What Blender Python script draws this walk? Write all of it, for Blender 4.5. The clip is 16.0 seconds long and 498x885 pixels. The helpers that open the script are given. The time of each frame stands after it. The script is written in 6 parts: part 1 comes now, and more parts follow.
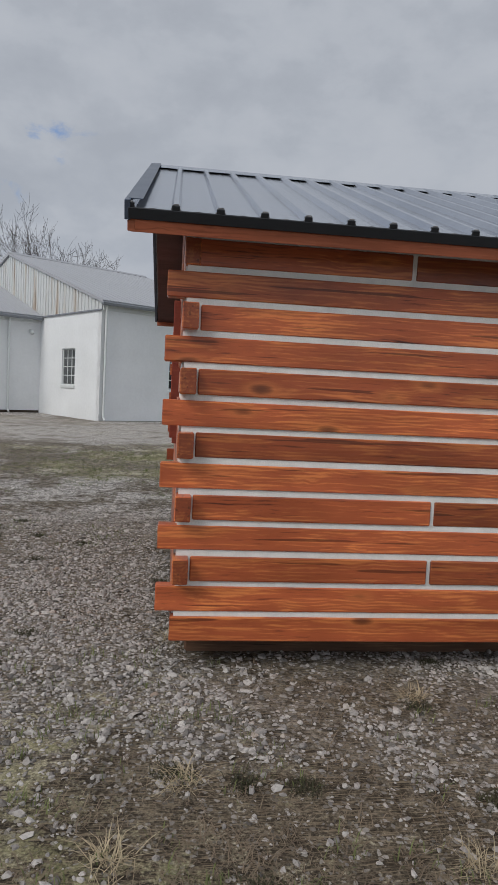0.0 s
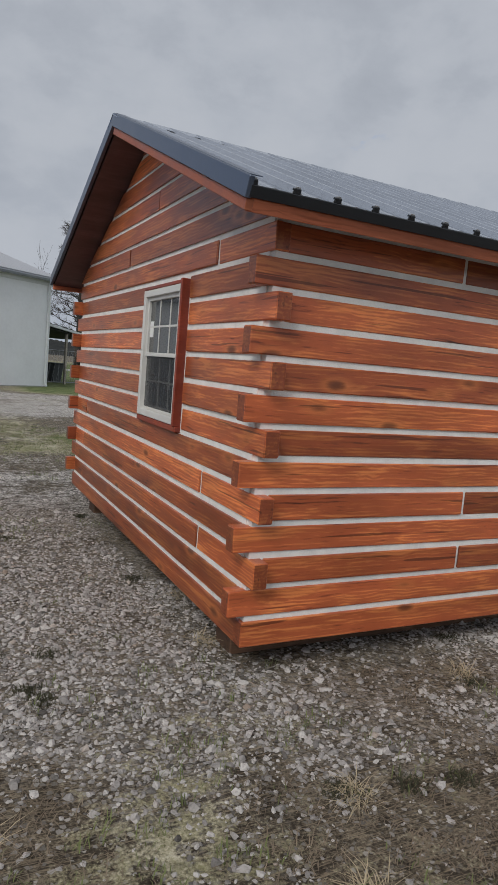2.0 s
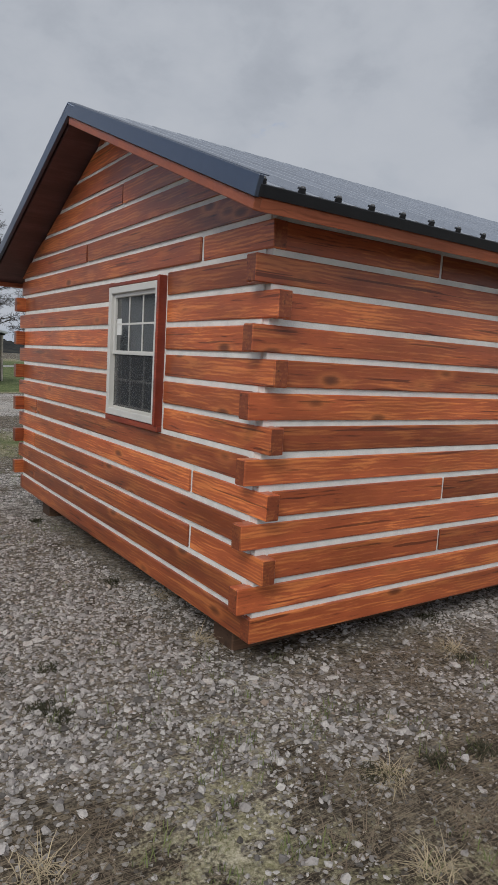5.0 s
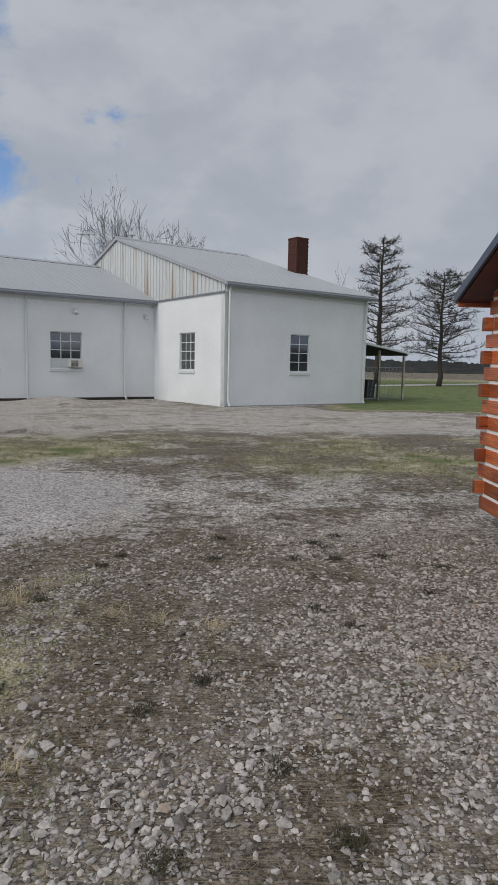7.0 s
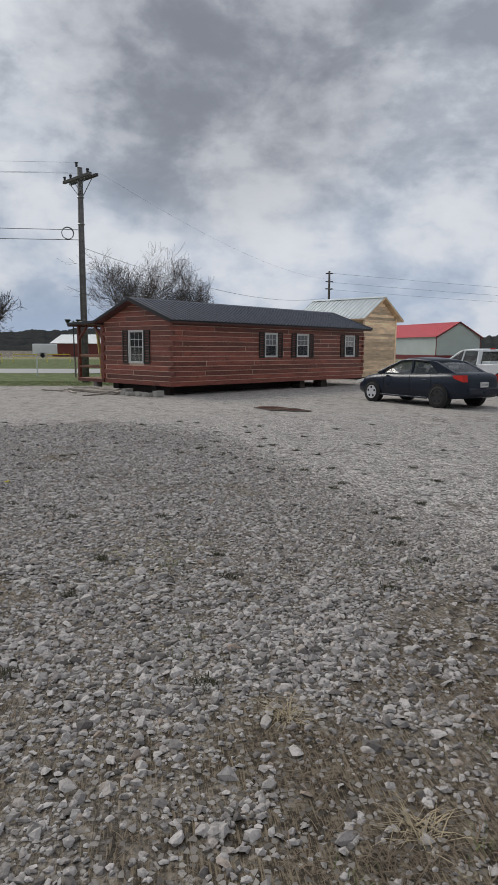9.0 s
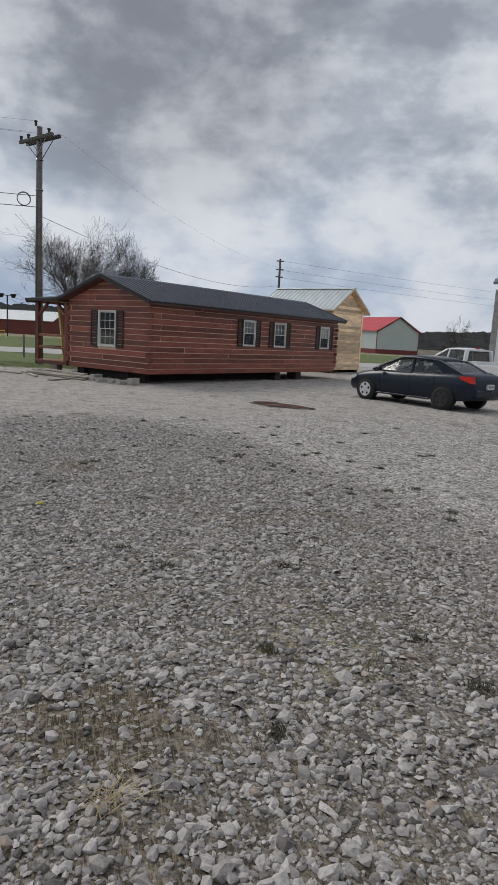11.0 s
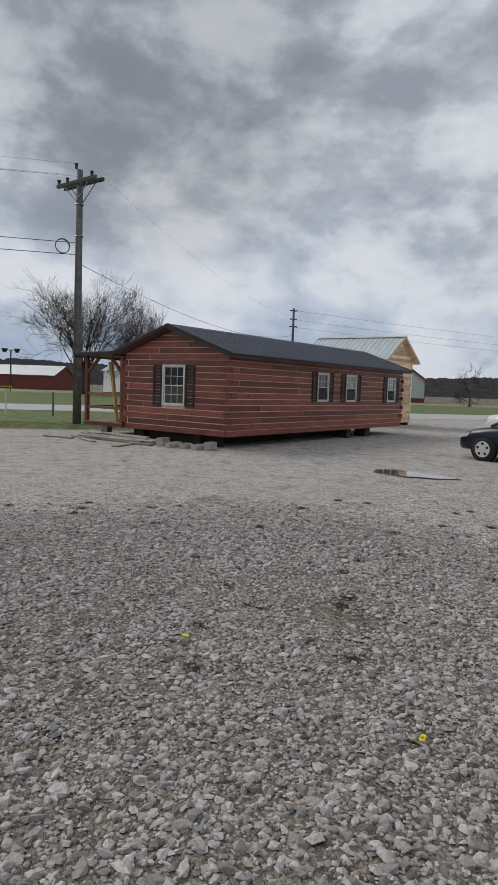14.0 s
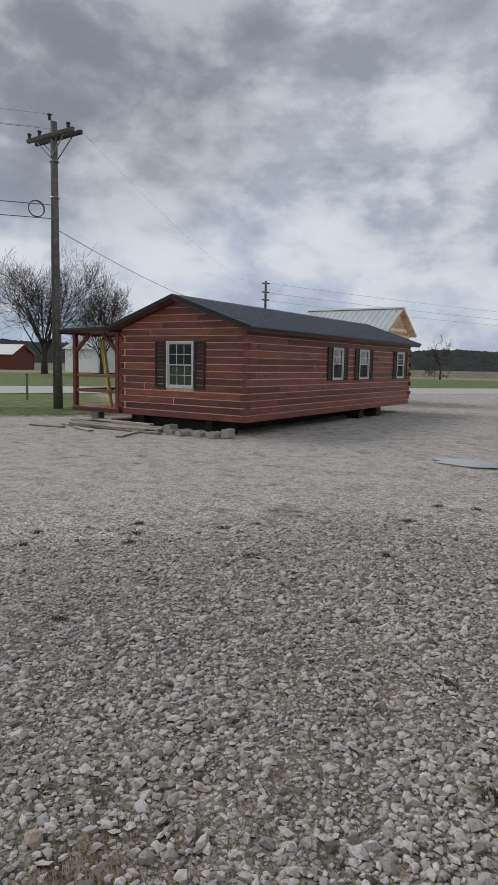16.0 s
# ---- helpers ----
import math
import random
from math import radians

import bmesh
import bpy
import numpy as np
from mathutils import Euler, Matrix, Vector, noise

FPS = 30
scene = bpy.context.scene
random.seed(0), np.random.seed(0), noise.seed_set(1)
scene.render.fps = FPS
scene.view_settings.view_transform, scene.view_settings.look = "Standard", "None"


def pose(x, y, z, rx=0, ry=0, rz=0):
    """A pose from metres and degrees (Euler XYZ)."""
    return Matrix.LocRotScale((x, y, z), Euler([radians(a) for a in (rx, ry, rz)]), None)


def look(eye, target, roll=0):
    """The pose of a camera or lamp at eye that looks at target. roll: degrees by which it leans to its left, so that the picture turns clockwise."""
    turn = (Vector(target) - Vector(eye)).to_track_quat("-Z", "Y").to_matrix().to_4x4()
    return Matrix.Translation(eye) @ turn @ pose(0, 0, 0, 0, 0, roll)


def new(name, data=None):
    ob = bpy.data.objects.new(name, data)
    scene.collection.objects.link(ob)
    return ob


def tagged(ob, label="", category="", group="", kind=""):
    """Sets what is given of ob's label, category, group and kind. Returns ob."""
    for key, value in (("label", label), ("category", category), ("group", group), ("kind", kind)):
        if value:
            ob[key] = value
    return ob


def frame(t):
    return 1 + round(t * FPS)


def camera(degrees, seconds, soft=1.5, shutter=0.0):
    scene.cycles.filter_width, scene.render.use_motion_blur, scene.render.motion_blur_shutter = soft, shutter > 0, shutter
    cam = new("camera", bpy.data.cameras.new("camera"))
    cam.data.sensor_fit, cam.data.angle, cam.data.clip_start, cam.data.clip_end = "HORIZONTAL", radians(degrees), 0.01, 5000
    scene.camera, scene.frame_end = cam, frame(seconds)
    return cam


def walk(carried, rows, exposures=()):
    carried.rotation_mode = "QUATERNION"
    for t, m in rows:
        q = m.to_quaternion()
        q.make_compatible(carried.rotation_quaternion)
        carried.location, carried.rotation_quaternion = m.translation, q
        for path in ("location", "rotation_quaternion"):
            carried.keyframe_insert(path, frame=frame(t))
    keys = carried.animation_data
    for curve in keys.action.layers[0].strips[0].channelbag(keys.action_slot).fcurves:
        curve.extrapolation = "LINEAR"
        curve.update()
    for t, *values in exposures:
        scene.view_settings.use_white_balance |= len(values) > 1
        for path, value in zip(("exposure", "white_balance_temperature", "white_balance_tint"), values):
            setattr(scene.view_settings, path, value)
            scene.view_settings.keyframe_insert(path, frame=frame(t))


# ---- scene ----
cam = camera(42.18, 16.0, 0.6)
walk(cam, [
    (0, look((-0.025, -3.560, 1.606), (0.565, 1.388, 1.206), 2.95)),
    (0.5, look((-0.470, -3.435, 1.620), (0.595, 1.430, 1.183), 3.60)),
    (1, look((-0.902, -3.209, 1.68), (-0.232, -1.333, 1.495), 4.2)),
    (1.5, look((-1.312, -3.095, 1.671), (-0.542, -1.259, 1.485), 4.7)),
    (2, look((-1.53, -2.939, 1.669), (-0.633, -1.166, 1.441), 4.9)),
    (2.5, look((-1.72, -2.715, 1.68), (-0.654, -1.041, 1.433), 4.7)),
    (3, look((-1.919, -2.682, 1.706), (-0.718, -1.106, 1.44), 4.6)),
    (5.5, look((-1.934, -2.712, 1.666), (-0.859, -1.041, 1.435), 2.9)),
    (6, look((-1.899, -2.663, 1.63), (-0.89, -0.95, 1.408), 3.2)),
    (6.5, look((-2.213, -2.711, 1.665), (-0.143, 1.806, 1.106), 3.08)),
    (6.6, look((-2.320, -2.700, 1.654), (-0.677, 1.989, 1.099), 2.57)),
    (7, look((-2.708, -2.378, 1.674), (-2.588, 2.586, 1.087), 1.15)),
    (7.2, look((-2.700, -2.332, 1.676), (-3.076, 2.617, 1.069), 2.73)),
    (7.5, look((-2.664, -2.331, 1.670), (-4.629, 2.209, 0.943), 0.73)),
    (7.7, look((-2.636, -2.386, 1.660), (-5.927, 1.275, 0.780), 1.04)),
    (7.8, look((-2.637, -2.415, 1.650), (-6.265, 0.895, 0.713), 1.10)),
    (8, look((-2.640, -2.487, 1.634), (-6.814, 0.118, 0.745), 1.48)),
    (8.3, look((-2.821, -2.632, 1.637), (-7.414, -0.865, 0.750), 0.69)),
    (8.5, look((-2.925, -2.723, 1.642), (-7.655, -1.332, 0.813), 0.74)),
    (9, look((-3.522, -3.215, 1.614), (-8.419, -2.498, 0.896), 0.39)),
    (9.2, look((-3.740, -3.358, 1.620), (-8.646, -2.704, 0.912), 0.83)),
    (11.5, look((-5.857, -4.977, 1.647), (-10.604, -3.639, 0.828), 3.49)),
    (12, look((-6.420, -5.322, 1.666), (-11.182, -4.028, 0.862), 3.08)),
    (12.5, look((-7.034, -5.659, 1.720), (-11.878, -4.650, 1.001), 1.81)),
    (13, look((-7.672, -6.004, 1.719), (-12.559, -5.096, 1.177), 1.41)),
    (13.5, look((-8.239, -6.301, 1.707), (-13.043, -5.002, 1.230), 2.36)),
    (14, look((-8.807, -6.664, 1.697), (-13.608, -5.337, 1.267), 2.06)),
    (14.5, look((-9.356, -6.955, 1.695), (-14.140, -5.568, 1.257), 1.98)),
    (15, look((-9.974, -7.205, 1.722), (-14.742, -5.779, 1.248), 1.21)),
    (15.5, look((-10.571, -7.450, 1.723), (-15.310, -5.951, 1.173), 1.21)),
    (16, look((-11.211, -7.539, 1.731), (-15.901, -5.915, 1.122), 1.14)),
])

# ---- sky and sun ----
SUN_FROM = Vector((-0.65, -0.48, 0.70)).normalized()
world = bpy.data.worlds.new("sky")
scene.world = world
world.use_nodes = True


class Nodes:
    """Small helper to write node trees in few lines."""

    def __init__(self, tree):
        self.t = tree

    def add(self, node_type, **kw):
        n = self.t.nodes.new(node_type)
        for k, val in kw.items():
            if k == "ins":
                for i, x in val.items():
                    self.feed(n.inputs[i], x)
            elif k == "op":
                n.operation = val
            elif k == "mode":
                n.blend_type = val
            elif k == "dims":
                n.noise_dimensions = val
            elif k == "kind":
                n.feature = val
        return n

    def feed(self, sock, x):
        if hasattr(x, "is_output"):
            self.t.links.new(x, sock)
        else:
            sock.default_value = x

    def math(self, op, a, b=0.0, clamp=False):
        n = self.add("ShaderNodeMath", op=op, ins={0: a, 1: b})
        n.use_clamp = clamp
        return n.outputs[0]

    def noise(self, vec, scale, detail=4.0, rough=0.55, dist=0.0):
        n = self.add("ShaderNodeTexNoise", ins={"Scale": scale, "Detail": detail, "Roughness": rough, "Distortion": dist})
        if vec is not None:
            self.feed(n.inputs["Vector"], vec)
        return n.outputs[0]

    def voronoi(self, vec, scale, feature="F1", rand=1.0):
        n = self.add("ShaderNodeTexVoronoi", kind=feature, ins={"Scale": scale, "Randomness": rand})
        self.feed(n.inputs["Vector"], vec)
        return n

    def ramp(self, fac, stops, smooth=False):
        n = self.add("ShaderNodeValToRGB", ins={0: fac})
        e = n.color_ramp.elements
        while len(e) < len(stops):
            e.new(0.5)
        for el, (pos, c) in zip(e, stops):
            el.position = pos
            el.color = (*c, 1) if hasattr(c, "__len__") else (c, c, c, 1)
        if smooth:
            n.color_ramp.interpolation = "EASE"
        return n.outputs[0]

    def mix(self, fac, a, b, mode="MIX"):
        n = self.add("ShaderNodeMixRGB", mode=mode, ins={0: fac})
        for s, x in ((n.inputs[1], a), (n.inputs[2], b)):
            self.feed(s, (*x, 1) if isinstance(x, tuple) and len(x) == 3 else x)
        return n.outputs[0]

    def scaled(self, vec, s, shift=None):
        n = self.add("ShaderNodeMapping", ins={"Vector": vec, "Scale": s})
        if shift is not None:
            self.feed(n.inputs["Location"], shift)
        return n.outputs[0]


wn = Nodes(world.node_tree)
world.node_tree.nodes.clear()
sky = wn.add("ShaderNodeTexSky")
sky.sky_type, sky.sun_disc = "NISHITA", False
sky.sun_elevation = math.asin(SUN_FROM.z)
sky.sun_rotation = math.atan2(SUN_FROM.x, SUN_FROM.y)
tc = wn.add("ShaderNodeTexCoord")
sep = wn.add("ShaderNodeSeparateXYZ", ins={0: tc.outputs["Generated"]})
up = wn.math("MAXIMUM", sep.outputs[2], 0.0)
den = wn.math("ADD", up, 0.36)
px, py = wn.math("DIVIDE", sep.outputs[0], den), wn.math("DIVIDE", sep.outputs[1], den)
flat = wn.add("ShaderNodeCombineXYZ", ins={0: px, 1: py, 2: wn.math("MULTIPLY", up, 0.6)}).outputs[0]
big = wn.noise(wn.scaled(flat, (1, 1, 1), (3.1, 7.7, 0.4)), 1.3, 4.0, 0.5, 0.2)
mid = wn.noise(wn.scaled(tc.outputs["Generated"], (1, 1, 1.7), (1.3, 4.2, 2.0)), 6.5, 12.0, 0.55, 0.1)
grey = wn.math("ADD", wn.math("MULTIPLY", big, 0.36), wn.math("MULTIPLY", mid, 0.64))
cloud = wn.ramp(grey, [(0.38, (0.25, 0.275, 0.32)), (0.455, (0.37, 0.40, 0.45)), (0.50, (0.49, 0.52, 0.57)), (0.56, (0.575, 0.60, 0.645)), (0.66, (0.63, 0.65, 0.69))])
rim = wn.math("POWER", wn.math("SUBTRACT", 1.0, up, True), 6.0)
cloud = wn.mix(wn.math("MULTIPLY", rim, wn.ramp(mid, [(0.42, 0.85), (0.56, 0.12)])), cloud, (0.33, 0.42, 0.57))
def near_dir(heading_deg, elev_deg, inner, outer):
    """1 towards a direction of the sky, falling to 0 at the outer angle."""
    h, e = radians(heading_deg), radians(elev_deg)
    d = wn.add("ShaderNodeVectorMath", op="DOT_PRODUCT", ins={0: tc.outputs["Generated"], 1: Vector((math.sin(h) * math.cos(e), math.cos(h) * math.cos(e), math.sin(e)))}).outputs["Value"]
    return wn.ramp(d, [(math.cos(radians(outer)), 0.0), (math.cos(radians(inner)), 1.0)], True)


hole_noise = wn.noise(wn.scaled(flat, (1, 1, 1), (8.2, 2.9, 1.0)), 2.6, 8.0, 0.6, 0.35)
open_ = wn.math("ADD", hole_noise, wn.math("MULTIPLY", near_dir(-32, 23, 3, 24), 0.20))
open_ = wn.math("SUBTRACT", open_, 0.088)
holes = wn.ramp(open_, [(0.55, 0.0), (0.66, 1.0)], True)
heavy = wn.math("MULTIPLY", near_dir(-83, 24, 6, 17), wn.ramp(mid, [(0.40, 1.0), (0.60, 0.5)]))
cloud = wn.mix(wn.math("MULTIPLY", heavy, 0.85), cloud, (0.185, 0.20, 0.235))
veil = wn.math("MULTIPLY", near_dir(20, 34, 30, 72), 0.78)
cloud = wn.mix(veil, cloud, (0.35, 0.375, 0.42))
blue = wn.mix(1.0, sky.outputs[0], (0.055, 0.088, 0.125), "MULTIPLY")
skycol = wn.mix(wn.math("MULTIPLY", holes, 0.75), cloud, blue)
bg = wn.add("ShaderNodeBackground", ins={0: skycol, 1: 1.13})
wo = wn.add("ShaderNodeOutputWorld", ins={0: bg.outputs[0]})

lamp = bpy.data.lights.new("sun", "SUN")
lamp.energy, lamp.angle, lamp.color = 1.6, radians(28), (1.0, 0.96, 0.9)
sun_ob = new("sun", lamp)
sun_ob.matrix_world = look(SUN_FROM * 50, (0, 0, 0))


# ---- materials ----
def material(name, rough=0.7, metal=0.0, spec=0.5):
    m = bpy.data.materials.new(name)
    m.use_nodes = True
    n = Nodes(m.node_tree)
    bsdf = m.node_tree.nodes["Principled BSDF"]
    bsdf.inputs["Roughness"].default_value = rough
    bsdf.inputs["Metallic"].default_value = metal
    bsdf.inputs["Specular IOR Level"].default_value = spec
    return m, n, bsdf


def bump(n, bsdf, height, strength=0.4, dist=0.01):
    b = n.add("ShaderNodeBump", ins={"Strength": strength, "Distance": dist, "Height": height})
    n.feed(bsdf.inputs["Normal"], b.outputs[0])


def plain(name, col, rough=0.6, metal=0.0, vary=0.25, scale=6.0, bumpy=0.15, spec=0.5):
    """A painted, metal or mineral surface with stains at two scales."""
    m, n, b = material(name, rough, metal, spec)
    co = n.add("ShaderNodeTexCoord").outputs["Object"]
    a = n.noise(co, scale, 5.0)
    c = n.noise(co, scale * 14, 3.0)
    f = n.math("ADD", n.math("MULTIPLY", a, 0.7), n.math("MULTIPLY", c, 0.3))
    dark = tuple(x * (1 - vary) for x in col)
    light = tuple(min(1, x * (1 + vary * 0.6)) for x in col)
    n.feed(b.inputs["Base Color"], n.ramp(f, [(0.3, dark), (0.55, col), (0.75, light)]))
    n.feed(b.inputs["Roughness"], n.math("ADD", n.math("MULTIPLY", a, 0.2), rough - 0.1))
    if bumpy:
        bump(n, b, c, bumpy, 0.004)
    return m


def stained_wood(name, dark, base, light, rough=0.5, knots=True):
    """Boards with grain along the local x axis, knots, checks and a stain that took unevenly."""
    m, n, b = material(name, rough, 0.0, 0.5)
    co = n.add("ShaderNodeTexCoord").outputs["Object"]
    info = n.add("ShaderNodeObjectInfo")
    rnd = info.outputs["Random"]
    shift = n.add("ShaderNodeCombineXYZ", ins={0: n.math("MULTIPLY", rnd, 37.0), 1: n.math("MULTIPLY", rnd, 11.0), 2: n.math("MULTIPLY", rnd, 23.0)}).outputs[0]
    v = n.scaled(co, (1, 1, 1), shift)
    ring_v = n.scaled(v, (0.55, 6.0, 6.0))
    warp = n.noise(n.scaled(v, (1.6, 5.0, 5.0)), 1.0, 3.0)
    ring = n.noise(ring_v, 2.6, 5.0, 0.62, 1.4)
    fine = n.noise(n.scaled(v, (3.5, 95.0, 95.0)), 1.0, 5.0, 0.65)
    blotch = n.noise(n.scaled(v, (1.3, 4.5, 4.5)), 1.0, 4.0)
    kv = n.voronoi(n.scaled(v, (2.3, 5.6, 5.6)), 1.0)
    swirl = n.ramp(kv.outputs["Distance"], [(0.0, 1.0), (0.42, 0.0)], True)
    lines = n.add("ShaderNodeTexWave", ins={"Vector": n.scaled(v, (0.35, 0.6, 1.0)), "Scale": 15.0, "Distortion": n.math("ADD", 7.0, n.math("MULTIPLY", swirl, 14.0)), "Detail": 3.0, "Detail Scale": 0.8})
    lines.bands_direction = "Z"
    f = n.math("ADD", n.math("MULTIPLY", ring, 0.70), n.math("MULTIPLY", fine, 0.30))
    f = n.math("ADD", f, n.math("MULTIPLY", lines.outputs["Fac"], 0.09))
    f = n.math("ADD", f, n.math("MULTIPLY", n.math("SUBTRACT", warp, 0.5), 0.3))
    col = n.ramp(f, [(0.32, dark), (0.45, base), (0.54, base), (0.66, light)])
    tone = n.math("ADD", 0.56, n.math("MULTIPLY", rnd, 0.78))
    tone = n.math("MULTIPLY", tone, n.math("ADD", 0.25, n.math("MULTIPLY", blotch, 1.5)))
    col = n.mix(1.0, col, n.add("ShaderNodeCombineColor", ins={0: tone, 1: tone, 2: tone}).outputs[0], "MULTIPLY")
    if knots:
        knot = n.ramp(n.math("ADD", kv.outputs["Distance"], n.math("MULTIPLY", fine, 0.12)), [(0.12, 1.0), (0.17, 0.75), (0.24, 0.0)])
        pick = n.ramp(n.add("ShaderNodeSeparateColor", ins={0: kv.outputs["Color"]}).outputs[0], [(0.28, 0.0), (0.33, 1.0)])
        halo = n.ramp(kv.outputs["Distance"], [(0.12, 1.0), (0.36, 0.0)], True)
        col = n.mix(n.math("MULTIPLY", n.math("MULTIPLY", halo, pick), 0.55), col, light)
        col = n.mix(n.math("MULTIPLY", n.math("MULTIPLY", knot, pick), 0.75), col, tuple(x * 0.5 for x in dark))
        crack = n.ramp(n.noise(n.scaled(v, (0.9, 30.0, 30.0)), 1.0, 2.0), [(0.655, 0.0), (0.672, 1.0)])
        col = n.mix(n.math("MULTIPLY", crack, 0.6), col, tuple(x * 0.3 for x in dark))
    face = n.add("ShaderNodeSeparateXYZ", ins={0: n.add("ShaderNodeTexCoord").outputs["Normal"]}).outputs[0]
    end_grain = n.ramp(n.math("ABSOLUTE", face), [(0.7, 0.0), (0.9, 1.0)])
    col = n.mix(n.math("MULTIPLY", end_grain, 0.62), col, dark)
    n.feed(b.inputs["Base Color"], col)
    n.feed(b.inputs["Roughness"], n.math("ADD", n.math("MULTIPLY", blotch, 0.3), rough - 0.15))
    bump(n, b, n.math("ADD", n.math("MULTIPLY", fine, 0.6), n.math("MULTIPLY", ring, 0.8)), 0.35, 0.004)
    return m


LOG = stained_wood("stained_log", (0.085, 0.019, 0.010), (0.38, 0.090, 0.032), (0.60, 0.19, 0.058), 0.37)
LOG_FAR = stained_wood("stained_log_older", (0.10, 0.026, 0.018), (0.20, 0.054, 0.036), (0.27, 0.08, 0.052))
LOG_TRIM = stained_wood("stained_trim", (0.14, 0.022, 0.012), (0.25, 0.040, 0.018), (0.34, 0.062, 0.026), 0.5, False)
FASCIA = stained_wood("fascia_wood", (0.28, 0.07, 0.03), (0.45, 0.13, 0.06), (0.55, 0.18, 0.09), 0.5, False)
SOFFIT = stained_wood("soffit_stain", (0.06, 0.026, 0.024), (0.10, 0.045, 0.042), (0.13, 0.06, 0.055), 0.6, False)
RAW = stained_wood("raw_pine", (0.66, 0.46, 0.27), (0.80, 0.59, 0.38), (0.86, 0.67, 0.46), 0.6, False)
OLD_WOOD = stained_wood("weathered_timber", (0.17, 0.145, 0.12), (0.36, 0.32, 0.27), (0.50, 0.45, 0.39), 0.85)
# near-black: underfloor shade put into the far cabin's timbers, dirt on the plinth
DARK_TIMBER = stained_wood("shade_dirt_timber", (0.012, 0.009, 0.007), (0.028, 0.02, 0.015), (0.05, 0.036, 0.027), 0.9)
SKID = stained_wood("skid_timber", (0.045, 0.024, 0.014), (0.10, 0.052, 0.03), (0.16, 0.09, 0.05), 0.8)
DECK = stained_wood("deck_board", (0.16, 0.07, 0.04), (0.28, 0.13, 0.075), (0.36, 0.18, 0.11), 0.6)
POLE = stained_wood("pole_wood", (0.060, 0.056, 0.052), (0.105, 0.099, 0.094), (0.16, 0.152, 0.145), 0.85)
YELLOW_BOARD = plain("new_yellow_board", (0.78, 0.62, 0.22), 0.6)
CHINK = plain("chinking", (0.80, 0.79, 0.76), 0.9, 0, 0.16, 9.0, 0.5)
CHINK_FAR = plain("chinking_tan", (0.66, 0.50, 0.38), 0.9, 0, 0.2, 9.0, 0.3)
ROOF = plain("charcoal_metal_roof", (0.50, 0.53, 0.585), 0.22, 0.9, 0.18, 1.5, 0.04)
ROOF_FAR = plain("black_metal_roof", (0.075, 0.082, 0.105), 0.34, 0.5, 0.2, 1.5, 0.05)
TRIM_METAL = plain("slate_metal_trim", (0.085, 0.108, 0.155), 0.32, 0.5, 0.12, 2.0, 0.03)
BLACK_METAL = plain("black_trim", (0.012, 0.014, 0.018), 0.4, 0.1, 0.2)
SILVER = plain("galvanised_roof", (0.62, 0.66, 0.66), 0.35, 0.75, 0.2, 1.2, 0.05)
WHITE_VINYL = plain("white_vinyl", (0.66, 0.65, 0.62), 0.4, 0, 0.08, 8.0, 0.03)
WHITE_WALL = plain("painted_masonry", (0.79, 0.81, 0.825), 0.75, 0, 0.10, 0.55, 0.12)
WHITE_TRIM = plain("white_painted_metal", (0.66, 0.69, 0.69), 0.5, 0, 0.10, 1.0, 0.05)
HALL_ROOF = plain("pale_grey_roof", (0.40, 0.41, 0.44), 0.6, 0.1, 0.10, 0.4, 0.05)
GUTTER = plain("grey_gutter", (0.24, 0.26, 0.29), 0.5, 0.2, 0.15)
BRICK = plain("chimney_brick", (0.085, 0.030, 0.022), 0.9, 0, 0.35, 9.0, 0.6)
STONE = plain("stone_veneer", (0.36, 0.36, 0.34), 0.9, 0, 0.4, 5.0, 0.7)
DARK = plain("dark_void", (0.012, 0.012, 0.012), 0.8, 0, 0.3)
SHUTTER = plain("dark_shutter", (0.025, 0.020, 0.016), 0.6, 0, 0.3, 12.0, 0.2)
LETTER = plain("black_letters", (0.02, 0.02, 0.022), 0.5, 0, 0.2)
CONCRETE = plain("concrete_block", (0.40, 0.385, 0.35), 0.95, 0, 0.3, 9.0, 0.7)
STEEL = plain("steel", (0.30, 0.31, 0.32), 0.4, 0.8, 0.2)
RUBBER = plain("rubber", (0.018, 0.018, 0.018), 0.85, 0, 0.3, 12.0, 0.2)
NAVY = plain("navy_car_paint", (0.010, 0.016, 0.030), 0.30, 0.0, 0.08, 2.0, 0.0, 0.35)
WHITE_PAINT = plain("white_car_paint", (0.74, 0.75, 0.76), 0.25, 0, 0.05, 2.0, 0.0)
RED_LIGHT = plain("red_lens", (0.55, 0.022, 0.015), 0.2, 0, 0.1)
RIM = plain("alloy_rim", (0.68, 0.69, 0.70), 0.45, 0.2, 0.15)
RED_ROOF = plain("red_metal_roof", (0.60, 0.085, 0.10), 0.45, 0.1, 0.15, 0.5, 0.05)
GREEN_WALL = plain("pale_green_siding", (0.50, 0.56, 0.53), 0.6, 0, 0.1, 0.5, 0.05)
MAROON = plain("maroon_siding", (0.18, 0.03, 0.03), 0.6, 0, 0.15, 0.5, 0.05)
BARN_RED = plain("dull_red_wall", (0.17, 0.045, 0.035), 0.8, 0, 0.2, 0.5)
BARK = plain("bark", (0.085, 0.068, 0.055), 0.95, 0, 0.4, 5.0, 0.6)
TWIG = plain("twigs", (0.062, 0.049, 0.043), 0.95, 0, 0.3, 5.0, 0.0)
CYPRESS = plain("cypress_bark", (0.050, 0.043, 0.037), 0.95, 0, 0.3, 5.0, 0.0)
BUD = plain("buds", (0.15, 0.085, 0.06), 0.9, 0, 0.4, 3.0, 0.0)
CABLE = plain("cable", (0.16, 0.17, 0.18), 0.6, 0, 0.1)
